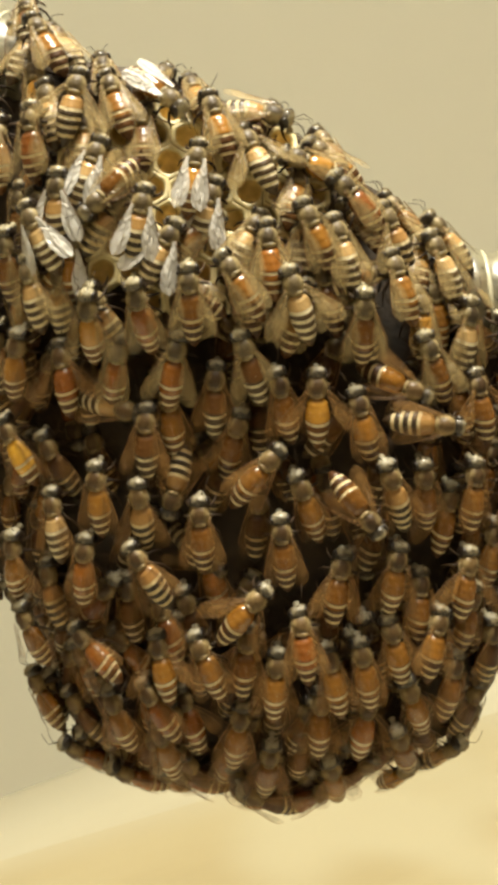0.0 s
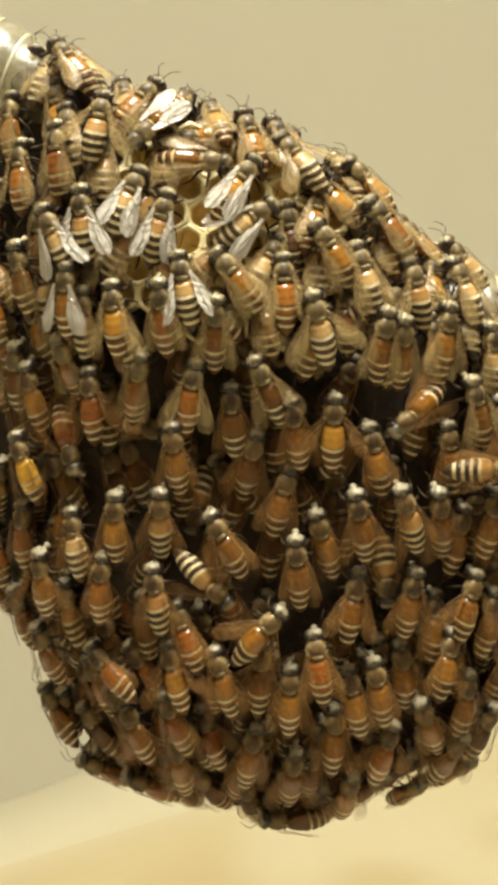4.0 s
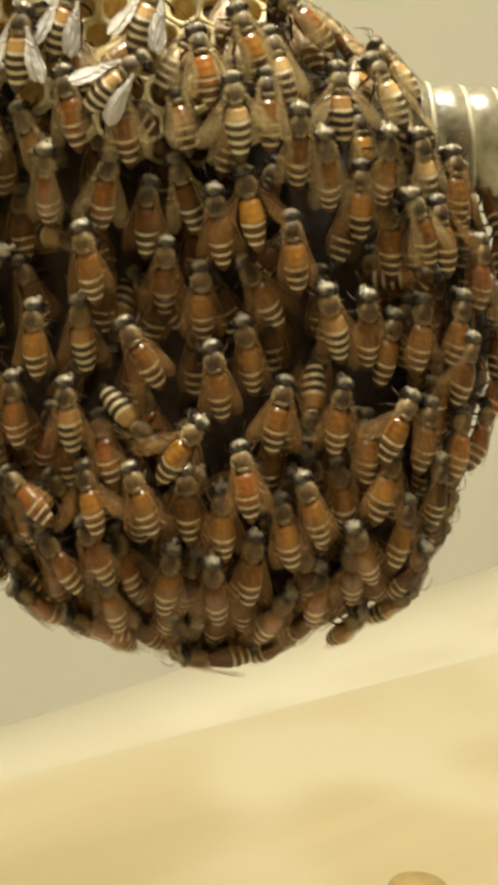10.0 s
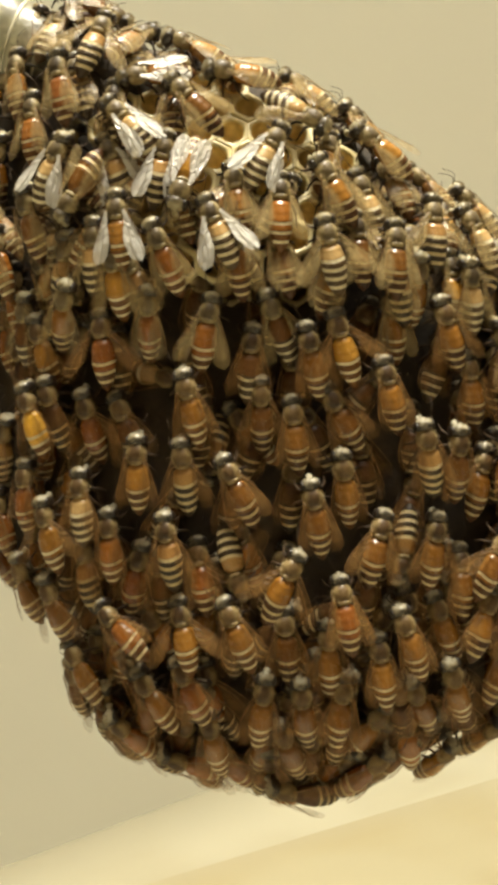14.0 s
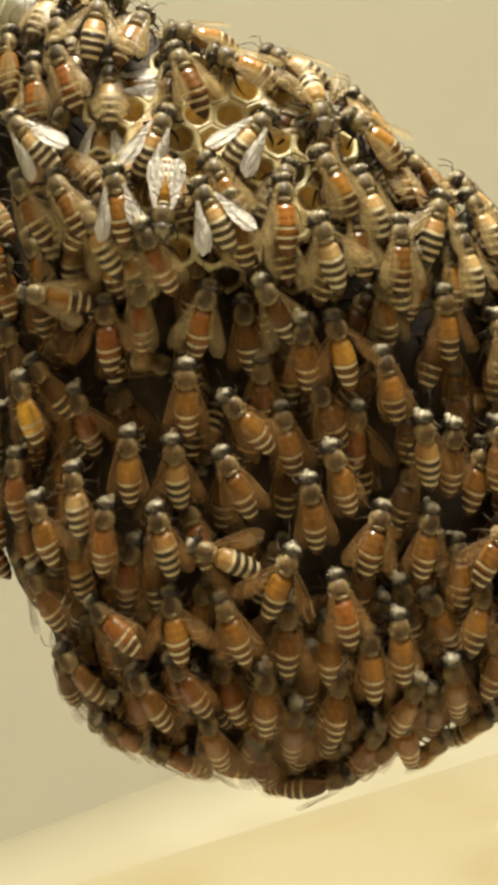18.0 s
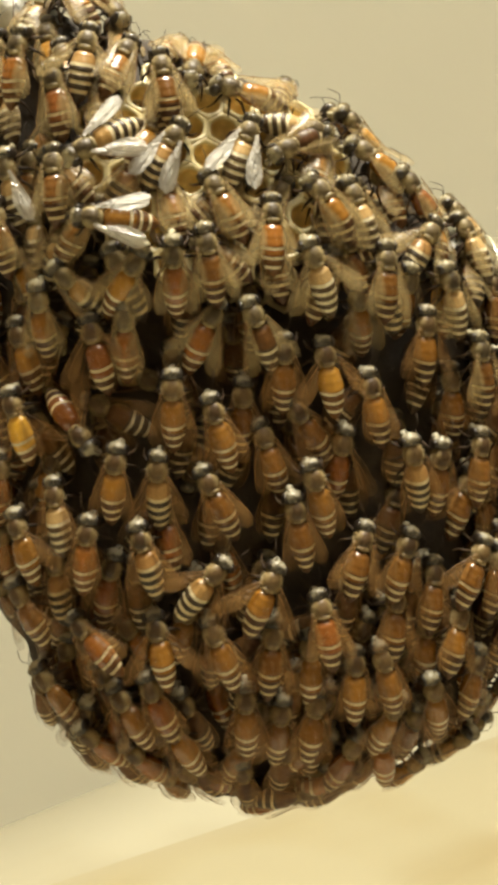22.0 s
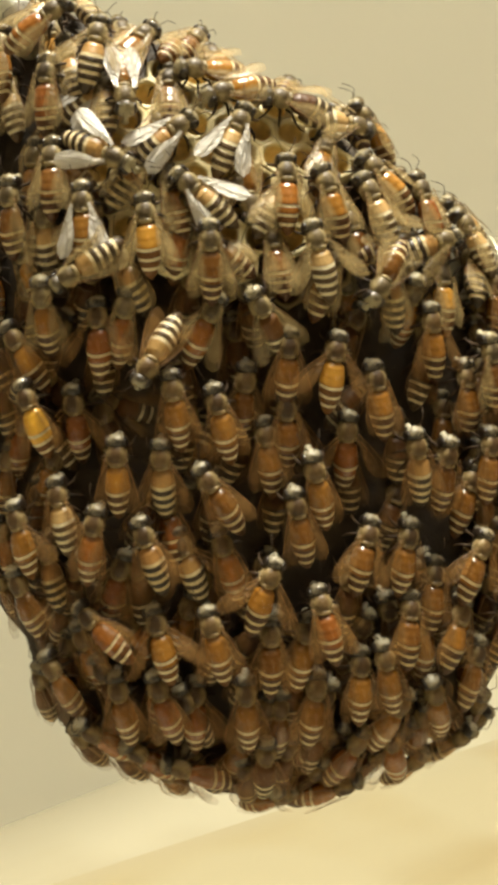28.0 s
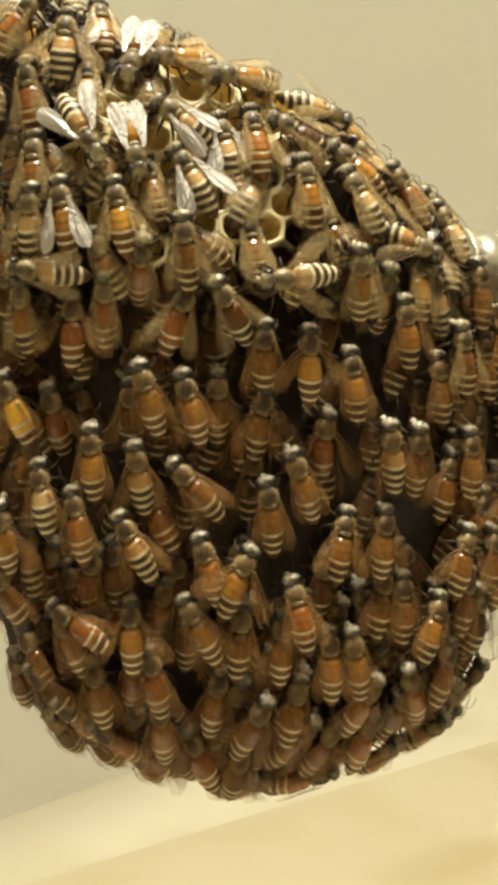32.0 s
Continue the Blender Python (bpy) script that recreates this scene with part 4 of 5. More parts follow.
bee("w", (0, 5.8, 15.9, 19, 1.7), (6, 6.2, 15.9, 13, 1.7), (10, 6.0, 15.9, 8, 2.8), (13, 5.7, 16.7, 10, 1.7), (17, 5.3, 15.5, 23, 2.8), (19, 5.3, 15.8, 17, 1.7), (23, 5.0, 15.3, 24, 1.7), (28, 4.9, 16.3, 18, 1.7), (32, 5.2, 14.6, 98, 2.8))
bee("w", (0, 20.6, 13.6, -1, 1.7), (6, 21.9, 13.6, 15, 1.7), (10, 21.4, 12.5, 17, 2.8), (13, 18.4, 13.1, 12, 1.7), (17, 18.1, 15.6, 4, 1.7), (19, 17.9, 14.9, 32, 1.7), (23, 17.3, 14.2, 20, 1.7), (28, 17.3, 14.2, 20, -3.2), (32, 19.2, 13.2, 26, 0.2))
bee("b", (0, 24.4, 11.9, 11, 1.7), (6, 24.4, 11.9, 11, 1.7), (10, 23.9, 10.6, 10, 2.8), (13, 22.8, 14.3, 10, 0.2), (19, 22.8, 14.3, 10, 0.2), (23, 22.8, 14.3, 10, 0.2), (28, 22.8, 14.3, 10, 0.2), (32, 22.3, 14.0, 15, 1.7))
bee("o", (0, 14.4, 9.0, 247, 1.7), (6, 15.7, 8.5, 92, 1.7), (10, 16.6, 9.3, 1, 1.7), (13, 16.4, 9.9, 20, 1.7), (19, 16.0, 9.8, 8, 1.7), (23, 15.0, 9.7, 2, 1.7), (28, 15.7, 9.9, 11, 1.7), (32, 15.6, 9.8, 12, 1.7))
bee("b", (0, 20.9, 7.4, 16, 0.2), (6, 18.3, 3.8, 7, 0.2), (10, 19.6, 6.4, 6, 0.2), (13, 19.1, 5.2, 10, 0.2), (19, 19.1, 5.2, 10, -3.2), (23, 18.8, 5.2, 9, 0.2), (28, 19.8, 5.3, 10, 0.2), (32, 19.5, 5.2, 12, 0.2))
bee("b", (0, 17.7, 10.3, 24, 1.7), (6, 21.1, 7.7, 17, 1.7), (10, 21.1, 6.9, 25, 2.8), (13, 21.3, 7.8, 18, 1.7), (19, 20.7, 7.8, 14, 1.7), (23, 20.1, 7.6, 13, 1.7), (28, 21.0, 7.4, 14, 1.7), (32, 20.7, 7.7, 13, 1.7))
bee("b", (0, 14.7, 17.6, 19, 1.7), (6, 13.3, 13.3, 0, 1.7), (10, 13.5, 12.7, 10, 2.8), (13, 12.1, 10.9, 7, 0.2), (19, 10.8, 11.4, 11, 0.2), (23, 9.1, 12.4, 13, 0.2), (28, 9.1, 12.4, 13, -3.2), (32, 10.8, 14.3, 8, 1.7))
bee("o", (0, 7.6, 6.7, 3, 1.7), (6, 7.6, 6.5, 0, 1.7), (10, 7.2, 8.3, 11, 2.8), (13, 6.8, 8.6, 18, 1.7), (19, 6.7, 7.0, 16, 1.7), (23, 6.3, 6.6, 11, 1.7), (28, 6.5, 6.8, -5, 1.7), (32, 6.6, 6.4, 4, 1.7))
bee("b", (0, 4.7, 6.8, 14, 1.7), (6, 4.3, 6.2, 9, 1.7), (10, 4.6, 6.8, 8, 2.8), (13, 4.3, 7.3, 14, 1.7), (19, 3.4, 6.9, 7, 1.7), (23, 2.4, 6.8, 2, 1.7), (28, 2.6, 7.0, 1, 1.7), (32, 2.7, 6.8, 3, 1.7))
bee("o", (0, 11.7, 5.2, 15, 1.7), (6, 11.4, 4.0, 14, 1.7), (10, 10.9, 4.7, 8, 2.8), (13, 10.9, 4.4, 14, 1.7), (19, 11.0, 4.3, 16, 1.7), (23, 10.4, 4.1, 15, 1.7), (28, 10.7, 4.5, 13, 1.7), (32, 10.7, 4.8, 11, 1.7))
bee("d", (0, 1.7, 10.2, 19, 1.7), (6, 1.8, 10.2, 27, 1.7), (10, 1.7, 9.9, 18, 0.2), (13, 1.2, 10.3, 20, 0.2), (19, 1.0, 11.0, 32, 1.7), (23, 0.3, 9.9, 24, 1.7), (28, 0.8, 11.1, 31, 1.7), (32, -0.3, 11.0, 32, 1.7))
bee("b", (0, 2.5, 0.5, -38, 1.7), (6, 3.4, -0.1, -4, 0.2), (13, 2.8, 1.0, 5, 0.2), (19, 2.2, -0.7, 16, 0.2), (23, 1.6, -0.4, 21, 0.2), (28, 1.4, -0.7, 9, 0.2), (32, 1.4, -0.7, 9, -3.2))
bee("b", (0, 11.1, -1.7, -140, 2.8), (6, 9.8, -0.9, 32, 1.7), (13, 7.2, 2.4, 31, 0.2), (19, 5.7, 1.7, 26, 0.2), (23, 4.7, 2.1, 39, 0.2), (28, 2.9, 1.6, 5, 0.2), (32, 2.7, 1.1, -6, 0.2))
bee("b", (0, 17.4, -1.1, 10, 1.7), (6, 17.7, -1.7, 12, 1.7), (13, 17.1, -1.7, 2, 1.7), (19, 16.7, -1.9, 4, 1.7), (23, 16.6, -1.8, 2, 1.7), (28, 17.1, -1.9, 0, 1.7), (32, 16.9, -1.6, 5, 1.7))
bee("b", (0, 19.8, -3.5, -7, 0.2), (6, 19.7, -3.4, -8, 0.2), (13, 19.6, -3.3, -10, 0.2), (19, 19.7, -3.8, -8, 0.2), (23, 19.7, -4.1, -14, 0.2), (28, 20.0, -4.0, -11, 0.2), (32, 20.6, -3.7, -4, 0.2))
bee("w", (0, 14.6, -1.0, 21, 1.7), (6, 14.6, -1.2, 20, 1.7), (13, 14.2, -1.2, 13, 1.7), (19, 14.2, -1.4, 12, 1.7), (23, 14.2, -1.5, 17, 1.7), (28, 14.3, -1.2, 13, 1.7), (32, 14.3, -1.4, 12, 1.7))
bee("b", (0, 21.7, -1.1, 1, 1.7), (6, 22.2, -1.9, -11, 1.7), (13, 21.6, -2.0, 4, 1.7), (19, 20.8, -1.4, 4, 1.7), (23, 20.4, -0.6, 2, 1.7), (28, 21.3, -0.8, 2, 1.7), (32, 22.1, -1.6, 9, 1.7))
bee("w", (0, -17.5, 16.6, 9, 1.7), (6, -18.6, 15.7, -9, -3.2), (13, -18.6, 15.7, -9, 0.2), (19, -18.6, 15.7, -9, -3.2), (23, -17.7, 17.3, -14, 0.2), (28, -18.7, 17.7, 6, 0.2), (30, -17.7, 17.9, 10, 1.7), (32, -17.6, 17.7, -5, 1.7))
bee("o", (0, -16.9, 11.7, 7, -3.2), (6, -16.9, 11.7, 7, 1.7), (13, -17.5, 11.5, 4, 1.7), (17, -18.2, 13.9, 183, 2.8), (19, -18.0, 10.6, 5, 1.7), (23, -18.2, 11.0, 4, 1.7), (28, -18.2, 10.9, 4, 1.7), (32, -18.1, 9.6, 5, 1.7))
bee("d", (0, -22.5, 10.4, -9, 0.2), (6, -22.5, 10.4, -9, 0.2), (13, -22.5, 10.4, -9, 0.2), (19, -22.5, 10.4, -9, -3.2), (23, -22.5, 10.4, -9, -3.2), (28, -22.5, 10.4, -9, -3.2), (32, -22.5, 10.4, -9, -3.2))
bee("o", (0, -19.3, 10.0, -16, 1.7), (6, -20.4, 8.4, 12, 0.2), (13, -20.4, 8.4, 12, 0.2), (19, -20.4, 8.4, 12, -3.2), (23, -20.1, 7.6, 20, 0.2), (28, -20.1, 7.3, 35, 0.2), (32, -20.1, 7.3, 35, -3.2))
bee("r", (0, -15.0, 8.9, 9, 1.7), (6, -13.8, 8.2, 4, 1.7), (10, -14.1, 8.4, 5, -3.2), (13, -14.4, 8.5, 5, 1.7), (19, -13.3, 8.5, 5, 1.7), (23, -13.4, 8.0, 19, 1.7), (28, -13.5, 9.0, 4, 1.7), (32, -13.8, 8.5, 1, 1.7))
bee("w", (0, -15.9, 16.2, -3, 0.2), (6, -15.3, 15.9, -3, 0.2), (13, -16.0, 16.4, -3, 0.2), (17, -13.0, 18.0, 1, 2.8), (19, -15.4, 14.8, 49, 0.2), (23, -15.3, 13.6, 47, 0.2), (28, -14.7, 15.5, 124, 1.7), (32, -16.1, 14.0, 88, 1.7))
bee("r", (0, -10.3, 9.5, -11, 1.7), (6, -10.1, 10.3, -9, 1.7), (10, -9.9, 10.8, -5, 2.8), (13, -10.2, 10.9, -4, 1.7), (19, -10.7, 10.0, 0, 1.7), (23, -11.2, 9.1, 3, 1.7), (28, -11.6, 10.0, -8, 1.7), (32, -11.2, 10.4, -1, 1.7))
bee("r", (0, -5.1, 9.8, -9, 1.7), (6, -5.2, 9.3, -8, 1.7), (10, -5.1, 10.1, -11, 1.7), (13, -5.2, 9.8, -10, 1.7), (19, -5.3, 9.8, -12, 1.7), (23, -4.4, 9.9, -25, 1.7), (28, -4.8, 10.0, -23, 1.7), (32, -5.0, 9.8, -18, 1.7))
bee("b", (0, -5.4, 5.3, 6, 0.2), (6, -6.5, 3.4, 6, 1.7), (10, -6.2, 3.8, 9, 2.8), (13, -6.4, 3.3, 13, 1.7), (19, -6.4, 2.9, 0, 1.7), (23, -6.9, 3.5, 4, 1.7), (28, -6.8, 3.0, 10, 1.7), (32, -7.0, 2.8, 18, 1.7))
bee("d", (0, -7.4, 3.3, 0, 1.7), (6, -12.6, 1.3, 21, -3.2), (13, -12.6, 1.3, 21, 0.2), (19, -12.6, 1.3, 21, -3.2), (23, -11.8, 3.1, 73, 0.2), (28, -11.8, 3.1, 73, -3.2), (32, -8.7, 1.2, 3, 0.2))
bee("o", (0, -11.6, -2.1, 3, 1.7), (6, -11.6, -3.1, -3, 1.7), (13, -11.0, -2.7, 0, 1.7), (19, -11.3, -3.1, 0, 1.7), (23, -11.5, -3.1, -6, 1.7), (28, -11.4, -2.9, 2, 1.7), (32, -11.5, -3.0, 4, 1.7))
bee("r", (0, -17.0, 5.0, -156, -3.2), (6, -17.0, 5.0, -156, 1.7), (13, -16.1, 1.8, 9, 0.2), (19, -15.9, 0.8, 13, 0.2), (23, -15.4, 2.5, -158, 1.7), (28, -15.6, 1.5, 5, 0.2), (32, -15.4, 0.6, 10, 0.2))
bee("y", (0, -19.4, 2.1, 28, 1.7), (6, -20.6, 2.2, 15, 1.7), (13, -20.6, 2.2, 15, 1.7), (19, -20.2, 2.0, 12, 1.7), (23, -19.5, 1.8, 16, 1.7), (28, -18.6, 2.0, 21, 1.7), (32, -18.3, 1.6, 24, 1.7))
bee("d", (0, -16.0, 0.7, 27, 0.2), (6, -19.3, 2.6, 9, -3.2), (13, -19.3, 2.6, 9, 0.2), (19, -18.4, 4.1, 40, 0.2), (23, -18.4, 4.1, 40, -3.2), (28, -18.4, 4.1, 40, -3.2), (32, -18.4, 4.1, 40, -3.2))
bee("o", (0, -12.5, 14.1, -2, 1.7), (6, -11.9, 16.9, 7, 1.7), (10, -12.5, 15.5, 6, -3.2), (13, -12.9, 14.5, 6, 0.2), (17, -13.9, 15.0, 1, 2.8), (19, -12.9, 14.5, 6, -3.2), (23, -11.4, 14.5, -34, 1.7), (28, -10.0, 18.0, 7, 1.7), (30, -9.8, 18.0, 0, 2.8), (32, -10.4, 18.5, 13, 1.7))
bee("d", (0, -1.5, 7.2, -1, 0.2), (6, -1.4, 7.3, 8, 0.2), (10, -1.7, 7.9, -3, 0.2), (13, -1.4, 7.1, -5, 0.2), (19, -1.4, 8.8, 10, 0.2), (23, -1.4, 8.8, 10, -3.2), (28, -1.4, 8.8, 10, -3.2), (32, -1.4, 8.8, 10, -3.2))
bee("b", (0, 0.2, 3.1, -13, 0.2), (6, 0.2, 3.1, -9, 0.2), (13, -0.4, 2.5, 2, 0.2), (19, 0.1, 3.7, 4, 0.2), (23, -1.1, 2.9, -1, 0.2), (28, -1.0, 4.0, -2, 0.2), (32, -1.1, 2.4, 3, 0.2))
bee("r", (0, -21.3, -4.9, -4, -3.2), (6, -21.3, -4.9, -4, 1.7), (13, -21.3, -4.9, -4, 1.7), (19, -21.3, -5.0, -4, 1.7), (23, -21.0, -3.7, -11, 1.7), (28, -21.0, -3.7, -11, -3.2), (32, -21.0, -3.7, -11, -3.2))
bee("b", (0, -19.6, -8.9, -7, 1.7), (6, -18.3, -8.8, 3, 1.7), (13, -18.9, -8.2, 8, 1.7), (19, -18.6, -8.8, 13, 1.7), (23, -18.9, -8.8, 15, 1.7), (28, -19.1, -8.6, 11, 1.7), (32, -18.5, -9.8, 3, 1.7))
bee("w", (0, -15.8, -4.8, 8, 1.7), (6, -15.5, -4.9, 7, 1.7), (13, -16.2, -5.6, 1, 1.7), (19, -15.9, -6.2, 7, 1.7), (23, -16.3, -6.1, 9, 1.7), (28, -16.0, -6.5, 12, 1.7), (32, -15.6, -6.2, 9, 1.7))
bee("r", (0, -12.9, -8.7, -5, 1.7), (6, -13.0, -8.7, -4, 1.7), (13, -14.0, -9.4, 3, 0.2), (19, -13.3, -9.2, -6, 1.7), (23, -13.7, -9.2, -5, 1.7), (28, -13.3, -8.8, -8, 1.7), (32, -12.4, -8.3, 11, 1.7))
bee("w", (0, -7.8, -3.5, 4, 1.7), (6, -7.5, -2.3, -1, 1.7), (13, -7.0, -2.8, 5, 1.7), (19, -7.4, -3.6, 5, 1.7), (23, -7.9, -3.6, 2, 1.7), (28, -7.7, -3.0, 5, 1.7), (32, -7.5, -4.2, 9, 1.7))
bee("b", (0, -2.3, -4.9, 5, 1.7), (6, -1.4, -3.8, 33, 1.7), (13, -2.3, -4.1, 27, 1.7), (19, -2.1, -4.4, 26, 1.7), (23, -2.9, -4.4, 29, 1.7), (28, -2.8, -4.5, 35, 1.7), (32, -2.6, -4.9, 43, 1.7))
bee("w", (0, -6.9, -8.8, 35, 1.7), (6, -7.9, -9.5, 3, 1.7), (13, -8.2, -9.4, 6, 1.7), (19, -8.1, -9.4, 15, 1.7), (23, -8.6, -9.5, 17, 1.7), (28, -8.3, -9.5, 20, 1.7), (32, -7.4, -10.1, 30, 1.7))
bee("r", (0, -5.7, -14.4, 21, 0.2), (6, -4.9, -12.4, 22, 1.7), (13, -5.7, -12.2, 9, 0.2), (19, -5.6, -8.5, 24, 0.2), (23, -7.4, -7.4, 11, 0.2), (28, -7.0, -7.1, 15, 0.2), (32, -5.9, -7.6, 34, 0.2))
bee("w", (0, -3.6, -7.4, -132, -3.2), (6, -3.6, -7.4, -132, 1.7), (13, -2.9, -10.7, -151, 0.2), (19, -3.2, -11.0, -316, 1.7), (23, -4.1, -12.0, -405, 1.7), (28, -5.2, -10.5, -337, 0.2), (32, -5.2, -10.5, -337, -3.2))
bee("r", (0, -12.6, -12.6, -34, 0.2), (6, -11.8, -12.3, -13, -3.2), (13, -11.8, -12.3, -13, 0.2), (19, -11.8, -12.8, -8, 0.2), (23, -12.3, -12.6, -12, 0.2), (28, -11.6, -13.0, -14, 0.2), (32, -11.9, -13.8, -13, 0.2))
bee("w", (0, -17.0, -12.0, 13, 0.2), (6, -16.7, -12.4, 16, 0.2), (13, -16.4, -11.9, 8, 0.2), (19, -16.3, -12.5, 12, 0.2), (23, -16.7, -12.4, 5, 0.2), (28, -17.3, -11.9, 13, 0.2), (32, -17.0, -12.2, 6, 0.2))
bee("b", (0, -18.1, -15.5, 13, 1.7), (6, -18.2, -16.0, 13, 1.7), (13, -18.3, -15.0, 12, 1.7), (19, -18.4, -14.8, 19, 1.7), (23, -18.2, -14.4, 25, 1.7), (28, -18.5, -14.1, 17, 1.7), (32, -17.9, -14.8, 24, 1.7))
bee("b", (0, -21.9, -13.6, 9, -3.2), (6, -21.9, -13.6, 9, 1.7), (13, -21.9, -13.6, 9, 1.7), (19, -21.9, -13.6, 9, -3.2), (23, -21.9, -13.6, 9, -3.2), (28, -21.9, -13.6, 9, -3.2), (32, -21.9, -13.6, 9, -3.2))
bee("r", (0, -11.9, -16.6, 52, 1.7), (6, -12.0, -16.9, 50, 1.7), (13, -12.3, -16.7, 51, 1.7), (19, -12.4, -17.2, 51, 1.7), (23, -12.6, -17.0, 50, 1.7), (28, -12.0, -16.5, 53, 1.7), (32, -11.9, -17.2, 61, 1.7))
bee("b", (0, -13.6, -19.6, 25, 0.2), (6, -14.0, -19.5, 24, 0.2), (13, -13.5, -19.3, 17, 0.2), (19, -13.2, -20.1, 26, 0.2), (23, -13.3, -19.4, 23, 0.2), (28, -13.7, -19.5, 23, 0.2), (32, -12.7, -18.9, 22, 1.7))
bee("b", (0, -5.8, -17.4, 13, 1.7), (6, -6.2, -16.5, 17, 1.7), (13, -6.9, -16.9, 11, 1.7), (19, -7.2, -16.9, 12, 1.7), (23, -7.2, -17.4, 14, 1.7), (28, -7.2, -17.2, 17, 1.7), (32, -7.5, -17.8, 5, 1.7))
bee("b", (0, -1.6, -16.9, 23, 1.7), (6, -1.5, -16.7, 16, 1.7), (13, -2.3, -16.6, 22, 1.7), (19, -2.1, -17.0, 21, 1.7), (23, -2.0, -17.4, 23, 1.7), (28, -2.6, -17.0, 16, 1.7), (32, -1.7, -16.9, 30, 1.7))
bee("b", (0, -17.3, -22.7, 28, 1.7), (6, -17.6, -23.1, 35, 1.7), (13, -16.3, -21.0, 28, 1.7), (19, -15.4, -22.1, 44, 1.7), (23, -15.9, -22.1, 36, 1.7), (28, -15.4, -21.6, 30, 1.7), (32, -15.5, -20.6, 26, 1.7))
bee("d", (0, -14.8, -25.1, -16, -3.2), (6, -14.8, -25.1, -16, -3.2), (13, -14.8, -25.1, -16, 0.2), (19, -14.1, -26.5, -38, 0.2), (23, -13.7, -25.2, -15, 0.2), (28, -13.7, -25.2, -15, -3.2), (32, -13.8, -23.4, 44, 1.7))
bee("r", (0, -13.3, -28.3, 39, 1.7), (6, -12.6, -28.4, 47, 1.7), (13, -11.9, -26.8, 26, 1.7), (19, -11.5, -27.8, 40, 1.7), (23, -11.9, -26.5, 35, 1.7), (28, -11.5, -26.6, 46, 1.7), (32, -11.6, -25.9, 37, 1.7))
bee("b", (0, -9.9, -23.1, 18, 1.7), (6, -9.6, -22.7, 25, 1.7), (13, -9.6, -22.9, 32, 1.7), (19, -9.4, -23.7, 31, 1.7), (23, -9.6, -23.3, 30, 1.7), (28, -10.2, -23.2, 13, 1.7), (32, -10.1, -23.1, 11, 1.7))
bee("r", (0, -6.1, -21.6, 30, 1.7), (6, -5.8, -21.1, 20, 1.7), (13, -6.4, -21.8, 22, 1.7), (19, -5.9, -22.1, 33, 1.7), (23, -7.3, -22.4, 22, 1.7), (28, -6.6, -22.7, 20, 1.7), (32, -5.3, -21.7, 13, 1.7))
bee("r", (0, -3.6, -23.5, 19, 0.2), (6, -2.8, -23.8, 20, 0.2), (13, -5.0, -23.1, 12, 0.2), (19, -2.2, -23.5, 21, 0.2), (23, -2.2, -23.5, 21, -3.2), (28, -4.0, -24.3, 2, 0.2), (32, -0.7, -29.1, 22, 1.7))
bee("b", (0, -5.5, -25.9, 11, 1.7), (6, -5.4, -25.9, 6, 1.7), (13, -4.5, -26.6, 9, 1.7), (19, -3.6, -27.2, 16, 1.7), (23, -5.2, -25.1, 33, 1.7), (28, -5.2, -25.1, 33, -3.2), (32, -4.4, -26.2, 6, 1.7))
bee("r", (0, -8.5, -30.1, 39, 1.7), (6, -8.0, -29.3, 49, 1.7), (13, -6.1, -29.4, 60, 1.7), (19, -7.3, -29.7, 39, 1.7), (23, -8.1, -27.8, 28, 1.7), (28, -7.5, -28.3, 41, 1.7), (32, -8.2, -27.9, 41, 1.7))
bee("r", (0, -3.2, -31.0, 57, 0.2), (6, -2.7, -29.9, 24, -3.2), (13, -2.7, -29.9, 24, 0.2), (19, -3.0, -31.2, 63, 0.2), (23, -2.6, -30.3, 64, 0.2), (28, -3.3, -29.1, 66, 1.7), (32, -5.1, -30.6, 47, 0.2))
bee("b", (0, 1.2, -23.8, -8, 1.7), (6, 1.1, -24.2, -9, 1.7), (13, -0.1, -23.7, -8, 1.7), (19, 0.9, -23.3, 2, 1.7), (23, 0.4, -23.3, 4, 1.7), (28, 0.5, -23.0, 5, 1.7), (32, 0.1, -24.1, -7, 0.2))
bee("d", (0, 2.8, -32.1, -16, -3.2), (6, 2.8, -32.1, -16, 0.2), (13, 0.3, -31.1, -18, 0.2), (19, 0.5, -30.6, 11, 0.2), (23, 0.5, -30.6, 11, -3.2), (28, 2.5, -28.6, 2, 1.7), (32, 2.5, -30.4, -5, 1.7))
bee("b", (0, 5.0, -6.2, 7, 1.7), (6, 4.9, -6.2, 6, 1.7), (13, 4.5, -6.4, 10, 1.7), (19, 4.5, -6.8, 8, 1.7), (23, 4.2, -6.7, 15, 1.7), (28, 4.2, -6.7, 13, 1.7), (32, 3.8, -6.9, 9, 1.7))
bee("o", (0, 1.6, -11.9, -38, 2.8), (6, 1.6, -12.1, -38, 2.8), (13, 1.6, -12.3, -27, 2.8), (19, 1.8, -12.8, -18, 2.8), (23, 1.2, -12.5, -21, 2.8), (28, 1.2, -12.6, -16, 2.8), (32, 1.2, -12.6, -19, 2.8))
bee("b", (0, 1.8, -16.5, -4, 1.7), (6, 1.9, -16.3, -1, 1.7), (13, 2.0, -18.1, 6, 0.2), (19, 2.6, -17.9, -1, 1.7), (23, 2.2, -17.8, -3, 1.7), (28, 2.2, -18.0, 2, 1.7), (32, 1.8, -17.9, -3, 1.7))
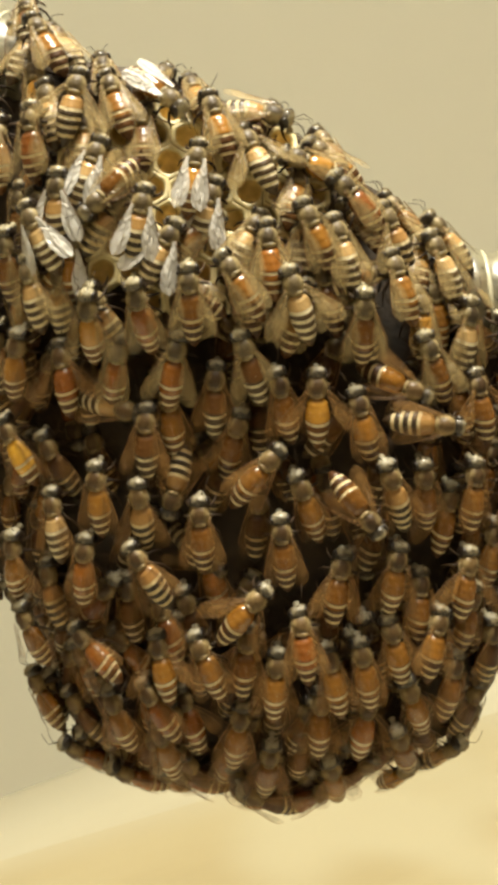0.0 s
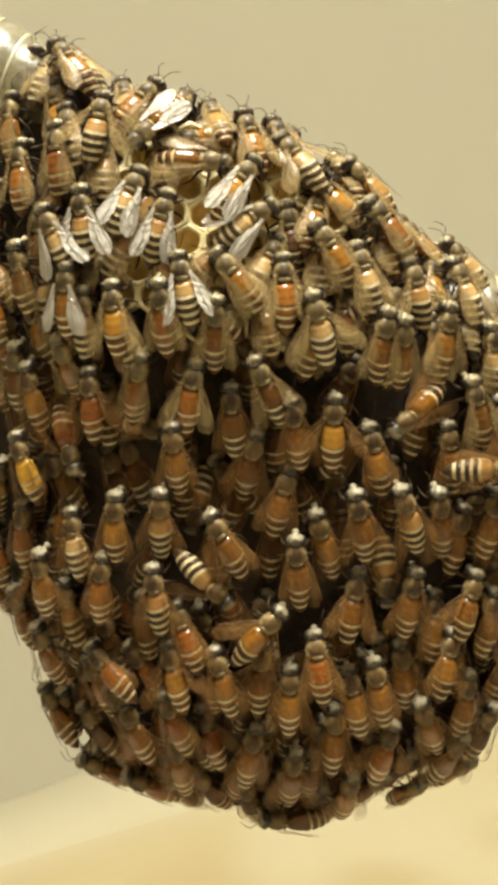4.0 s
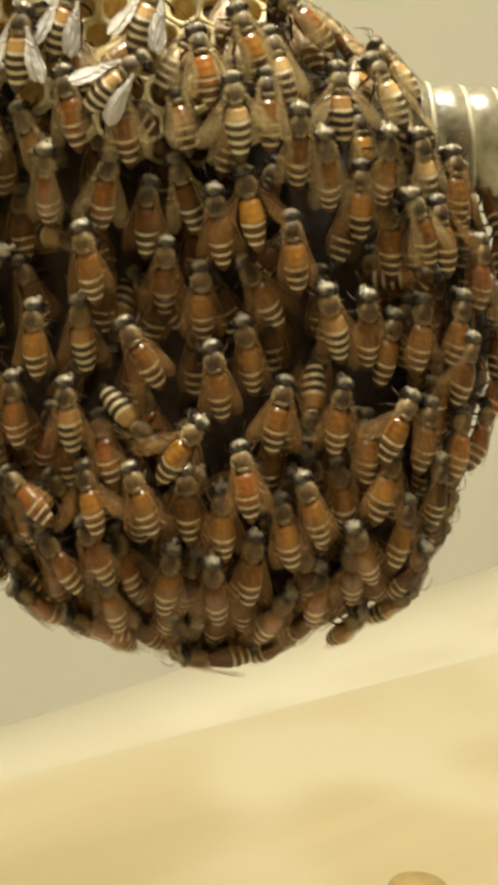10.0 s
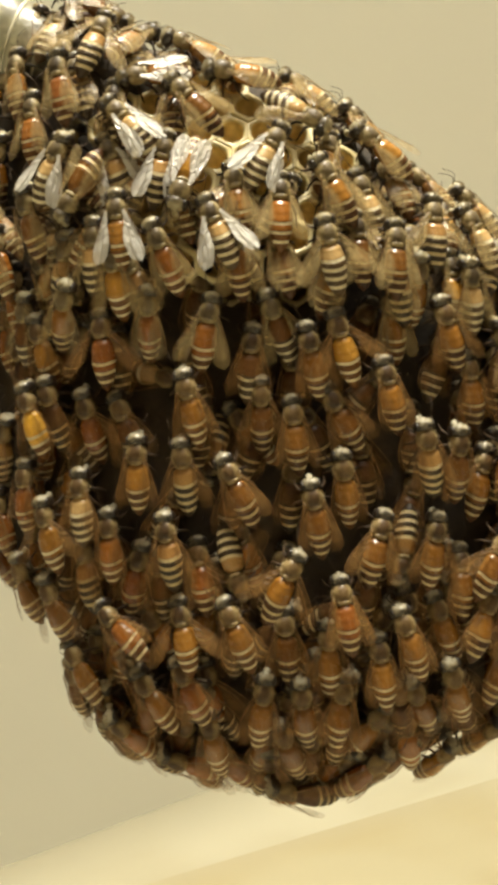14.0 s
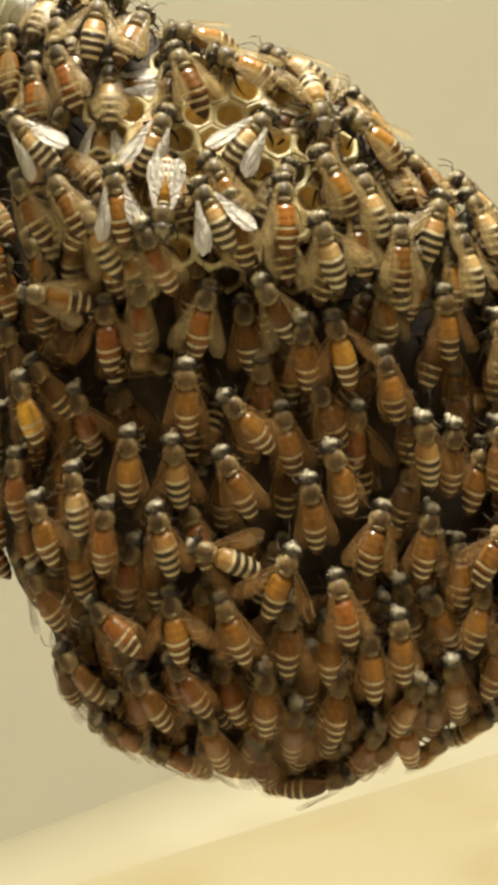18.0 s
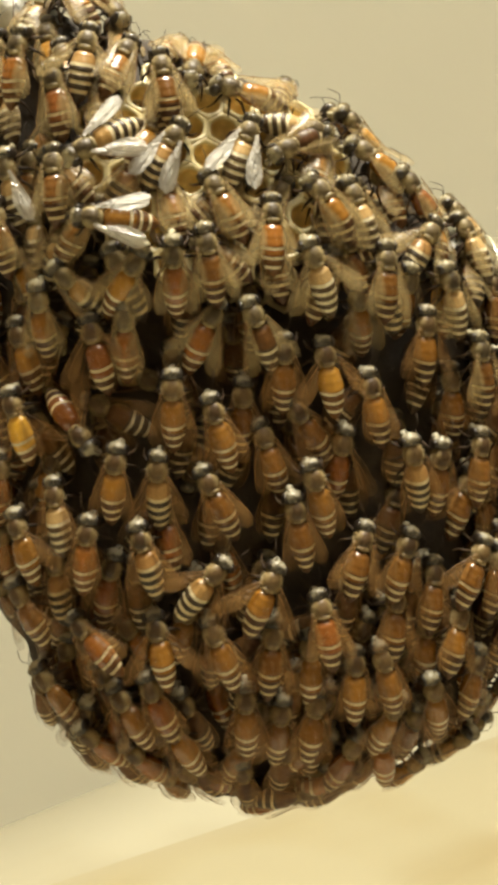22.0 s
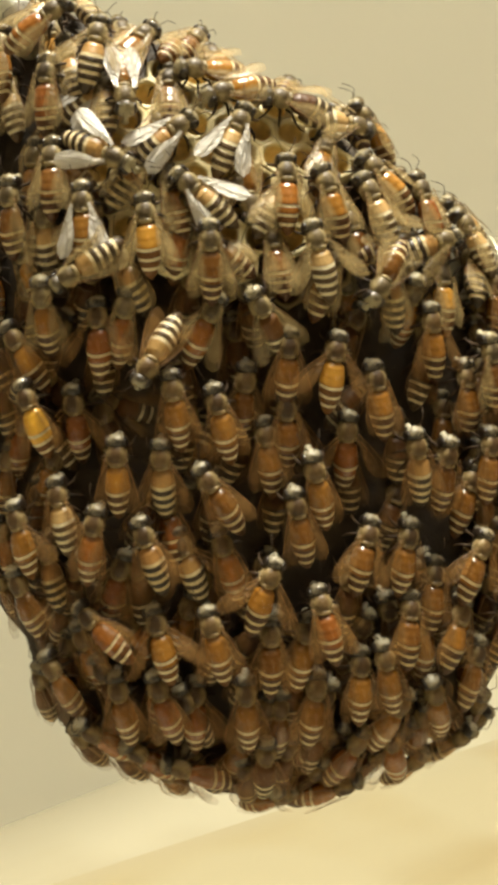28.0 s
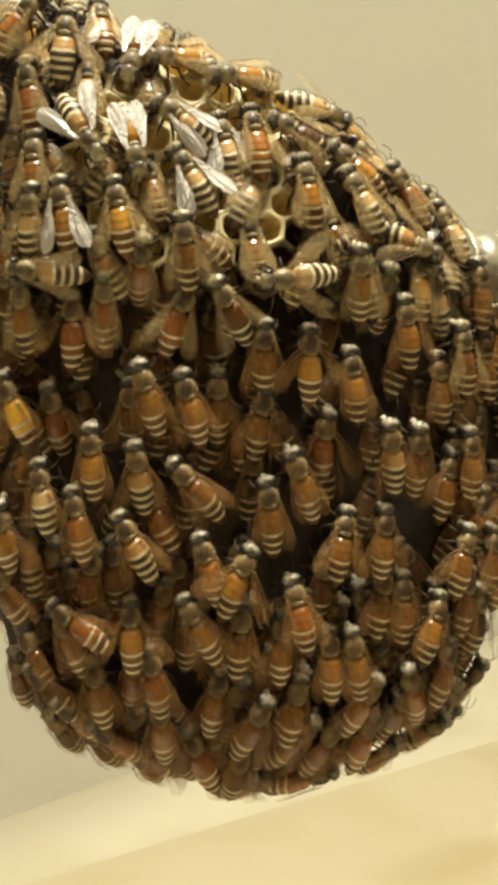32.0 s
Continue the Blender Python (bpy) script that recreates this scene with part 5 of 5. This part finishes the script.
bee("b", (0, 7.1, -2.3, 21, 0.2), (6, 7.4, -4.1, 16, 0.2), (13, 7.2, -4.0, 8, 0.2), (19, 6.6, -3.8, 21, 1.7), (23, 5.7, -3.9, 18, 1.7), (28, 5.6, -3.5, 16, 1.7), (32, 6.5, -4.1, 23, 1.7))
bee("b", (0, 9.9, -9.5, -8, 1.7), (6, 10.0, -9.3, -9, 1.7), (13, 9.8, -9.1, -13, 1.7), (19, 9.9, -9.1, -15, 1.7), (23, 9.5, -9.2, -11, 1.7), (28, 9.9, -9.0, -12, 1.7), (32, 10.3, -9.2, -8, 1.7))
bee("w", (0, 13.1, -6.1, 186, -3.2), (6, 13.1, -6.1, 186, 0.2), (13, 12.7, -9.0, 170, 0.2), (19, 12.7, -9.0, 170, -3.2), (23, 12.7, -9.0, 170, -3.2), (28, 12.7, -9.0, 170, -3.2), (32, 12.7, -9.0, 170, -3.2))
bee("b", (0, 14.9, -8.7, -5, 1.7), (6, 15.2, -9.2, -6, 1.7), (13, 14.9, -9.4, -4, 1.7), (19, 14.3, -9.5, -4, 1.7), (23, 13.4, -9.7, -12, 1.7), (28, 13.7, -9.2, -4, 1.7), (32, 14.1, -9.0, 1, 1.7))
bee("b", (0, 17.7, -11.6, -2, 0.2), (6, 18.0, -11.8, -2, 0.2), (13, 18.0, -12.4, 4, 0.2), (19, 18.3, -12.3, 4, 0.2), (23, 16.9, -12.6, -4, 0.2), (28, 17.2, -12.8, -3, 0.2), (32, 16.9, -15.1, 3, 0.2))
bee("b", (0, 21.0, -9.3, -5, 1.7), (6, 20.0, -9.4, -15, 1.7), (13, 20.0, -10.6, -26, 1.7), (19, 20.2, -10.3, -23, 1.7), (23, 19.9, -10.2, -18, 1.7), (28, 20.0, -10.0, -18, 1.7), (32, 21.4, -10.5, -9, 1.7))
bee("r", (0, 6.9, -14.4, 9, 2.8), (6, 7.1, -14.7, 10, 2.8), (13, 7.0, -14.6, 10, 2.8), (19, 7.2, -14.9, 14, 2.8), (23, 6.6, -14.9, 13, 2.8), (28, 6.7, -14.8, 16, 2.8), (32, 6.7, -15.1, 15, 2.8))
bee("b", (0, 12.6, -17.4, 12, 1.7), (6, 12.8, -17.3, 13, 1.7), (13, 13.0, -17.3, 21, 1.7), (19, 12.5, -18.9, 6, 1.7), (23, 12.8, -19.7, 19, 1.7), (28, 12.8, -19.8, 14, 1.7), (32, 12.3, -19.7, 12, 1.7))
bee("b", (0, 15.3, -15.4, 16, 1.7), (6, 15.3, -16.7, 8, 0.2), (13, 16.5, -16.7, 21, 0.2), (19, 16.9, -17.0, 33, 0.2), (23, 17.0, -17.5, -2, 0.2), (28, 16.8, -17.4, 2, 0.2), (32, 16.8, -17.4, 2, -3.2))
bee("o", (0, 18.7, -14.7, -11, 1.7), (6, 18.8, -14.9, -12, 1.7), (13, 19.4, -15.7, -20, 1.7), (19, 19.4, -16.1, -10, 1.7), (23, 18.8, -16.1, -11, 1.7), (28, 18.9, -16.0, -16, 1.7), (32, 19.2, -16.5, -16, 1.7))
bee("b", (0, 4.5, -18.5, -2, 1.7), (6, 4.6, -18.2, 2, 1.7), (13, 5.7, -19.3, 3, 0.2), (19, 6.4, -19.2, 5, 0.2), (23, 5.8, -19.2, 2, 0.2), (28, 5.2, -18.0, -6, 0.2), (32, 5.7, -18.9, 0, 0.2))
bee("b", (0, 9.8, -18.2, 13, 1.7), (6, 10.7, -18.7, 13, 1.7), (13, 10.6, -20.0, 9, 1.7), (19, 10.0, -20.2, 5, 1.7), (23, 9.9, -20.3, 2, 1.7), (28, 10.4, -20.6, 2, 1.7), (32, 10.1, -19.9, 5, 1.7))
bee("b", (0, 16.4, -25.5, 21, 1.7), (6, 20.1, -24.0, -23, 1.7), (13, 14.5, -24.1, 27, 0.2), (19, 16.6, -25.8, 10, 0.2), (23, 16.1, -25.7, -2, 0.2), (28, 17.2, -25.9, 6, 0.2), (32, 17.3, -25.3, -7, 0.2))
bee("b", (0, 17.4, -21.0, 23, 1.7), (6, 17.8, -21.4, 24, 1.7), (13, 17.5, -22.1, 21, 1.7), (19, 18.0, -22.7, 16, 1.7), (23, 17.8, -22.4, 21, 1.7), (28, 18.1, -23.0, 22, 1.7), (32, 18.3, -22.9, 21, 1.7))
bee("b", (0, 20.3, -19.0, -7, 1.7), (6, 20.7, -19.2, -2, 1.7), (13, 20.8, -20.2, -12, 1.7), (19, 21.2, -20.6, -7, 1.7), (23, 20.8, -20.3, -9, 1.7), (28, 20.8, -19.8, -8, 1.7), (32, 20.7, -20.8, -8, 1.7))
bee("b", (0, 3.9, -27.3, -5, 1.7), (6, 5.2, -25.8, -1, 1.7), (13, 3.7, -24.2, 8, 1.7), (19, 3.7, -24.2, 8, -3.2), (23, 3.4, -24.8, -3, 1.7), (28, 3.5, -24.9, 0, 0.2), (32, 3.3, -25.7, -21, 1.7))
bee("b", (0, 8.6, -22.5, -1, 1.7), (6, 8.8, -22.5, -2, 1.7), (13, 6.8, -23.7, -7, 1.7), (19, 7.1, -24.0, -2, 1.7), (23, 6.2, -24.1, -6, 1.7), (28, 6.3, -22.8, -6, 1.7), (32, 7.0, -24.3, -9, 1.7))
bee("b", (0, 9.9, -28.7, 16, 1.7), (6, 10.1, -28.4, -8, 1.7), (13, 9.3, -27.2, -26, 0.2), (19, 13.8, -23.9, -10, 1.7), (23, 12.9, -23.8, -13, 1.7), (28, 13.4, -23.8, -19, 1.7), (32, 13.1, -23.6, -19, 1.7))
bee("b", (0, 2.4, -27.7, 18, -3.2), (6, 2.4, -27.7, 18, -3.2), (13, 2.4, -27.7, 18, 1.7), (19, 3.9, -26.5, -9, 1.7), (23, 6.8, -28.0, -49, 0.2), (28, 7.3, -27.6, -52, 0.2), (32, 7.2, -27.5, -34, 1.7))
bee("r", (0, 12.7, -22.7, -6, 1.7), (6, 13.6, -24.3, -13, 1.7), (13, 13.6, -27.5, 11, 0.2), (19, 13.7, -27.3, 18, 1.7), (23, 13.1, -27.0, 13, 1.7), (28, 14.3, -27.3, 20, 1.7), (32, 13.8, -27.2, -7, 1.7))
bee("d", (0, 22.9, -22.5, -7, 0.2), (6, 22.3, -22.3, -8, 1.7), (13, 21.6, -25.6, -13, 0.2), (19, 22.1, -27.1, -25, 0.2), (23, 22.1, -26.9, -34, 0.2), (28, 22.6, -26.9, -40, 0.2), (32, 22.3, -27.7, -35, 0.2))
bee("r", (0, 7.7, -31.1, -40, 1.7), (6, 8.8, -30.0, -42, -3.2), (13, 8.8, -30.0, -42, 1.7), (19, 10.0, -28.2, -10, 1.7), (23, 9.4, -27.7, -17, 1.7), (28, 9.8, -27.6, -20, 1.7), (32, 9.9, -28.0, -16, 1.7))
bee("d", (0, 4.0, -31.0, 51, 1.7), (6, 5.6, -31.6, 80, 1.7), (13, 3.5, -31.6, 76, 1.7), (19, 5.9, -31.4, -72, 1.7), (23, 4.9, -32.0, -50, 0.2), (28, 5.7, -32.8, 26, 0.2), (32, 5.8, -32.7, 25, 0.2))
bee("r", (0, 6.6, -30.8, -39, -3.2), (6, 6.6, -30.8, -39, -3.2), (13, 6.6, -30.8, -39, 0.2), (19, 7.8, -28.6, -38, 0.2), (23, 8.4, -30.5, -55, 1.7), (28, 8.5, -31.2, -49, 1.7), (32, 8.6, -31.3, -57, 1.7))
bee("d", (0, 3.5, 24.5, 9, -3.2), (6, 3.5, 24.5, 9, 0.2), (13, 3.5, 24.5, 9, -3.2), (19, 1.6, 28.7, -133, 0.2), (23, 3.7, 26.9, -252, 1.7), (28, 2.9, 30.5, -271, 1.7), (30, -0.1, 29.4, -188, 2.8), (32, 5.1, 26.9, -292, 1.7))
bee("w", (0, 16.9, 5.4, -93, 1.7), (6, 21.6, 3.2, -85, 1.7), (13, 21.6, 3.2, -85, -3.2), (19, 21.6, 3.2, -85, -3.2), (23, 21.6, 3.2, -85, -3.2), (28, 21.6, 3.2, -85, -3.2), (32, 21.6, 3.2, -85, -3.2))
bee("b", (0, 22.1, 7.0, 15, 1.7), (6, 23.5, 6.8, 19, 1.7), (10, 23.1, 6.5, 14, 2.8), (13, 23.5, 6.8, 19, 1.7), (19, 23.5, 6.8, 19, 1.7), (23, 23.5, 6.8, 19, 1.7), (28, 23.5, 6.8, 19, 1.7), (32, 24.6, 7.7, 14, 0.2))
bee("b", (0, 25.1, -1.5, -2, 1.7), (6, 25.1, -1.5, -2, 1.7), (13, 25.1, -1.5, -2, 1.7), (19, 25.1, -1.5, -2, 1.7), (23, 25.1, -1.5, -2, 1.7), (28, 25.1, -1.5, -2, 1.7), (32, 25.1, -1.5, -2, -3.2))
bee("b", (0, 21.8, -12.6, -7, 1.7), (6, 22.7, -11.1, -7, 1.7), (13, 22.7, -11.1, -7, 1.7), (19, 22.7, -11.1, -7, 1.7), (23, 22.7, -11.1, -7, 1.7), (28, 22.7, -11.1, -7, -3.2), (32, 22.4, -14.4, -2, 1.7))
bee("b", (0, 24.3, -9.3, 11, -3.2), (6, 24.3, -9.3, 11, 0.2), (13, 24.3, -9.3, 11, 0.2), (19, 24.3, -9.3, 11, 0.2), (23, 24.3, -9.3, 11, 0.2), (28, 24.3, -9.3, 11, 0.2), (32, 24.8, -10.5, 5, 1.7))
bee("w", (0, -11.2, 6.4, -102, 0.2), (6, -11.2, 6.4, -102, -3.2), (13, -11.2, 6.4, -102, -3.2), (19, -11.2, 6.4, -102, -3.2), (23, -11.2, 6.4, -102, -3.2), (28, -8.4, 8.1, -207, 2.8), (32, -8.4, 8.1, -207, -3.2))
bee("w", (0, -4.9, -0.4, 168, 0.2), (6, -4.9, -0.4, 168, -3.2), (13, -4.9, -0.4, 168, -3.2), (19, -4.9, -0.4, 168, -3.2), (23, -4.9, -0.4, 168, -3.2), (28, -4.9, -0.4, 168, -3.2), (32, -4.9, -0.4, 168, -3.2))
bee("b", (0, -1.3, 0.9, 41, -3.2), (6, -1.3, 0.9, 41, -3.2), (13, -1.3, 0.9, 41, -3.2), (19, -1.3, 0.9, 41, 1.7), (23, -3.1, 1.8, 15, 1.7), (28, -2.9, 2.0, 16, 1.7), (32, -3.4, 2.2, 18, 1.7))
bee("r", (0, 8.4, -0.5, -1, -3.2), (6, 8.4, -0.5, -1, -3.2), (13, 8.4, -0.5, -1, -3.2), (19, 8.4, -0.5, -1, 0.2), (23, 7.8, -1.0, -7, 0.2), (28, 8.4, 0.0, 2, 0.2), (32, 8.6, -0.7, -2, 0.2))
bee("b", (0, 13.5, -14.9, -1, -3.2), (6, 13.5, -14.9, -1, -3.2), (13, 13.5, -14.9, -1, -3.2), (19, 13.5, -14.9, -1, -3.2), (23, 13.5, -14.9, -1, 1.7), (28, 14.4, -15.5, -1, 1.7), (32, 14.7, -14.6, -8, 0.2))
bee("r", (0, -1.8, -10.3, 19, -3.2), (6, -1.8, -10.3, 19, -3.2), (13, -1.8, -10.3, 19, -3.2), (19, -1.8, -10.3, 19, -3.2), (23, -1.8, -10.3, 19, -3.2), (28, -1.8, -10.3, 19, 0.2), (32, -1.2, -11.7, 19, 1.7))
bee("w", (0, 13.2, 26.4, 39, -3.2), (6, 13.2, 26.4, 39, -3.2), (13, 13.2, 26.4, 39, -3.2), (19, 13.2, 26.4, 39, -3.2), (23, 13.2, 26.4, 39, -3.2), (28, 13.2, 26.4, 39, -3.2), (32, 13.2, 26.4, 39, 0.2))
bee("b", (0, 25.2, -23.7, -4, -3.2), (6, 25.2, -23.7, -4, -3.2), (13, 25.2, -23.7, -4, 0.2), (19, 25.2, -23.7, -4, 0.2), (23, 25.2, -23.7, -4, 0.2), (28, 25.2, -23.7, -4, -3.2), (32, 25.2, -23.7, -4, 0.2))
bee("b", (0, 25.3, 9.8, 4, 1.7))
bee("r", (0, 27.1, 3.5, 7, 1.7))
bee("b", (0, 25.7, -5.1, -3, 1.7))
bee("b", (0, 24.6, -7.1, -2, 0.2))
bee("r", (0, 25.5, -11.8, -1, 1.7))
bee("d", (0, 23.9, -16.2, 5, 1.7))

# ---- bees deeper in the swarm and round its sides ----
rnd = random.Random(11)
SPOTS = [tuple(p[0][1].translation / MM) for ob, p in BEES]
deep_spots = []
for n in range(5000):
    a, q = rnd.uniform(0, 2 * math.pi), math.sqrt(rnd.random()) * 0.985
    x, z = MID[0] + reach(a) * q * math.cos(a), MID[1] + reach(a) * q * math.sin(a)
    if ((x + 1.5) / 6.0) ** 2 + ((z - 27.0) / 5.0) ** 2 < 1:
        continue
    p = Vector((x, front(x, z), z))
    near = min((Vector(s) - p).length for s in SPOTS)
    outer = near > 4.8 and (abs(x) > 20 or z < -24 or z > 36)
    low, top = z < -13 or abs(x - 2) > 20, z > 14
    under = 4 < z < 14
    if not (outer or low or top or under) and rnd.random() < 0.8:
        continue
    gap = 3.2 if outer or low else 4.2 if top else 5.2
    if any((p - s).length < gap for s in deep_spots):
        continue
    deep_spots.append(p)
    # Deep fillers are mostly kind d, whose dark colour paints shade into the gaps.
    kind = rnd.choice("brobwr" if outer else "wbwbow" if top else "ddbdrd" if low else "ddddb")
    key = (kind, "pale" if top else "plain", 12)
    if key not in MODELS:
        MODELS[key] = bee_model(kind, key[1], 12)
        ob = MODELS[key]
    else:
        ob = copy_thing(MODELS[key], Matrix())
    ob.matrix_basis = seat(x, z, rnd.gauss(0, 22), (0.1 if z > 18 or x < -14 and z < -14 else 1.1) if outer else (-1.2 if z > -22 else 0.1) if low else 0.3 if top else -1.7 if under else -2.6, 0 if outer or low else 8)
    if len(deep_spots) > 260:
        break


def head_turns(ob, seed):
    """A bee's head that turns a little on its neck now and then."""
    rnd = random.Random(seed)
    neck = Matrix.Translation((0, 2.6 * B, 0))
    rows, t = [], 0.0
    while t < 32.0:
        rows.append((t, neck @ pose(0, 0, 0, rnd.gauss(0, 5), 0, rnd.gauss(0, 8)) @ neck.inverted()))
        t += rnd.uniform(0.7, 2.2)
    rows.append((32.0, rows[-1][1]))
    for part_ in ob.children:
        if part_.name.startswith("head"):
            walk(part_, rows)


def motions():
    for n, (ob, poses) in enumerate(BEES):
        if len(poses) == 1:
            poses = [(0.0, poses[0][1]), (32.0, poses[0][1])]
        walk(ob, poses)
        if n % 3 == 0:
            head_turns(ob, n)


motions()
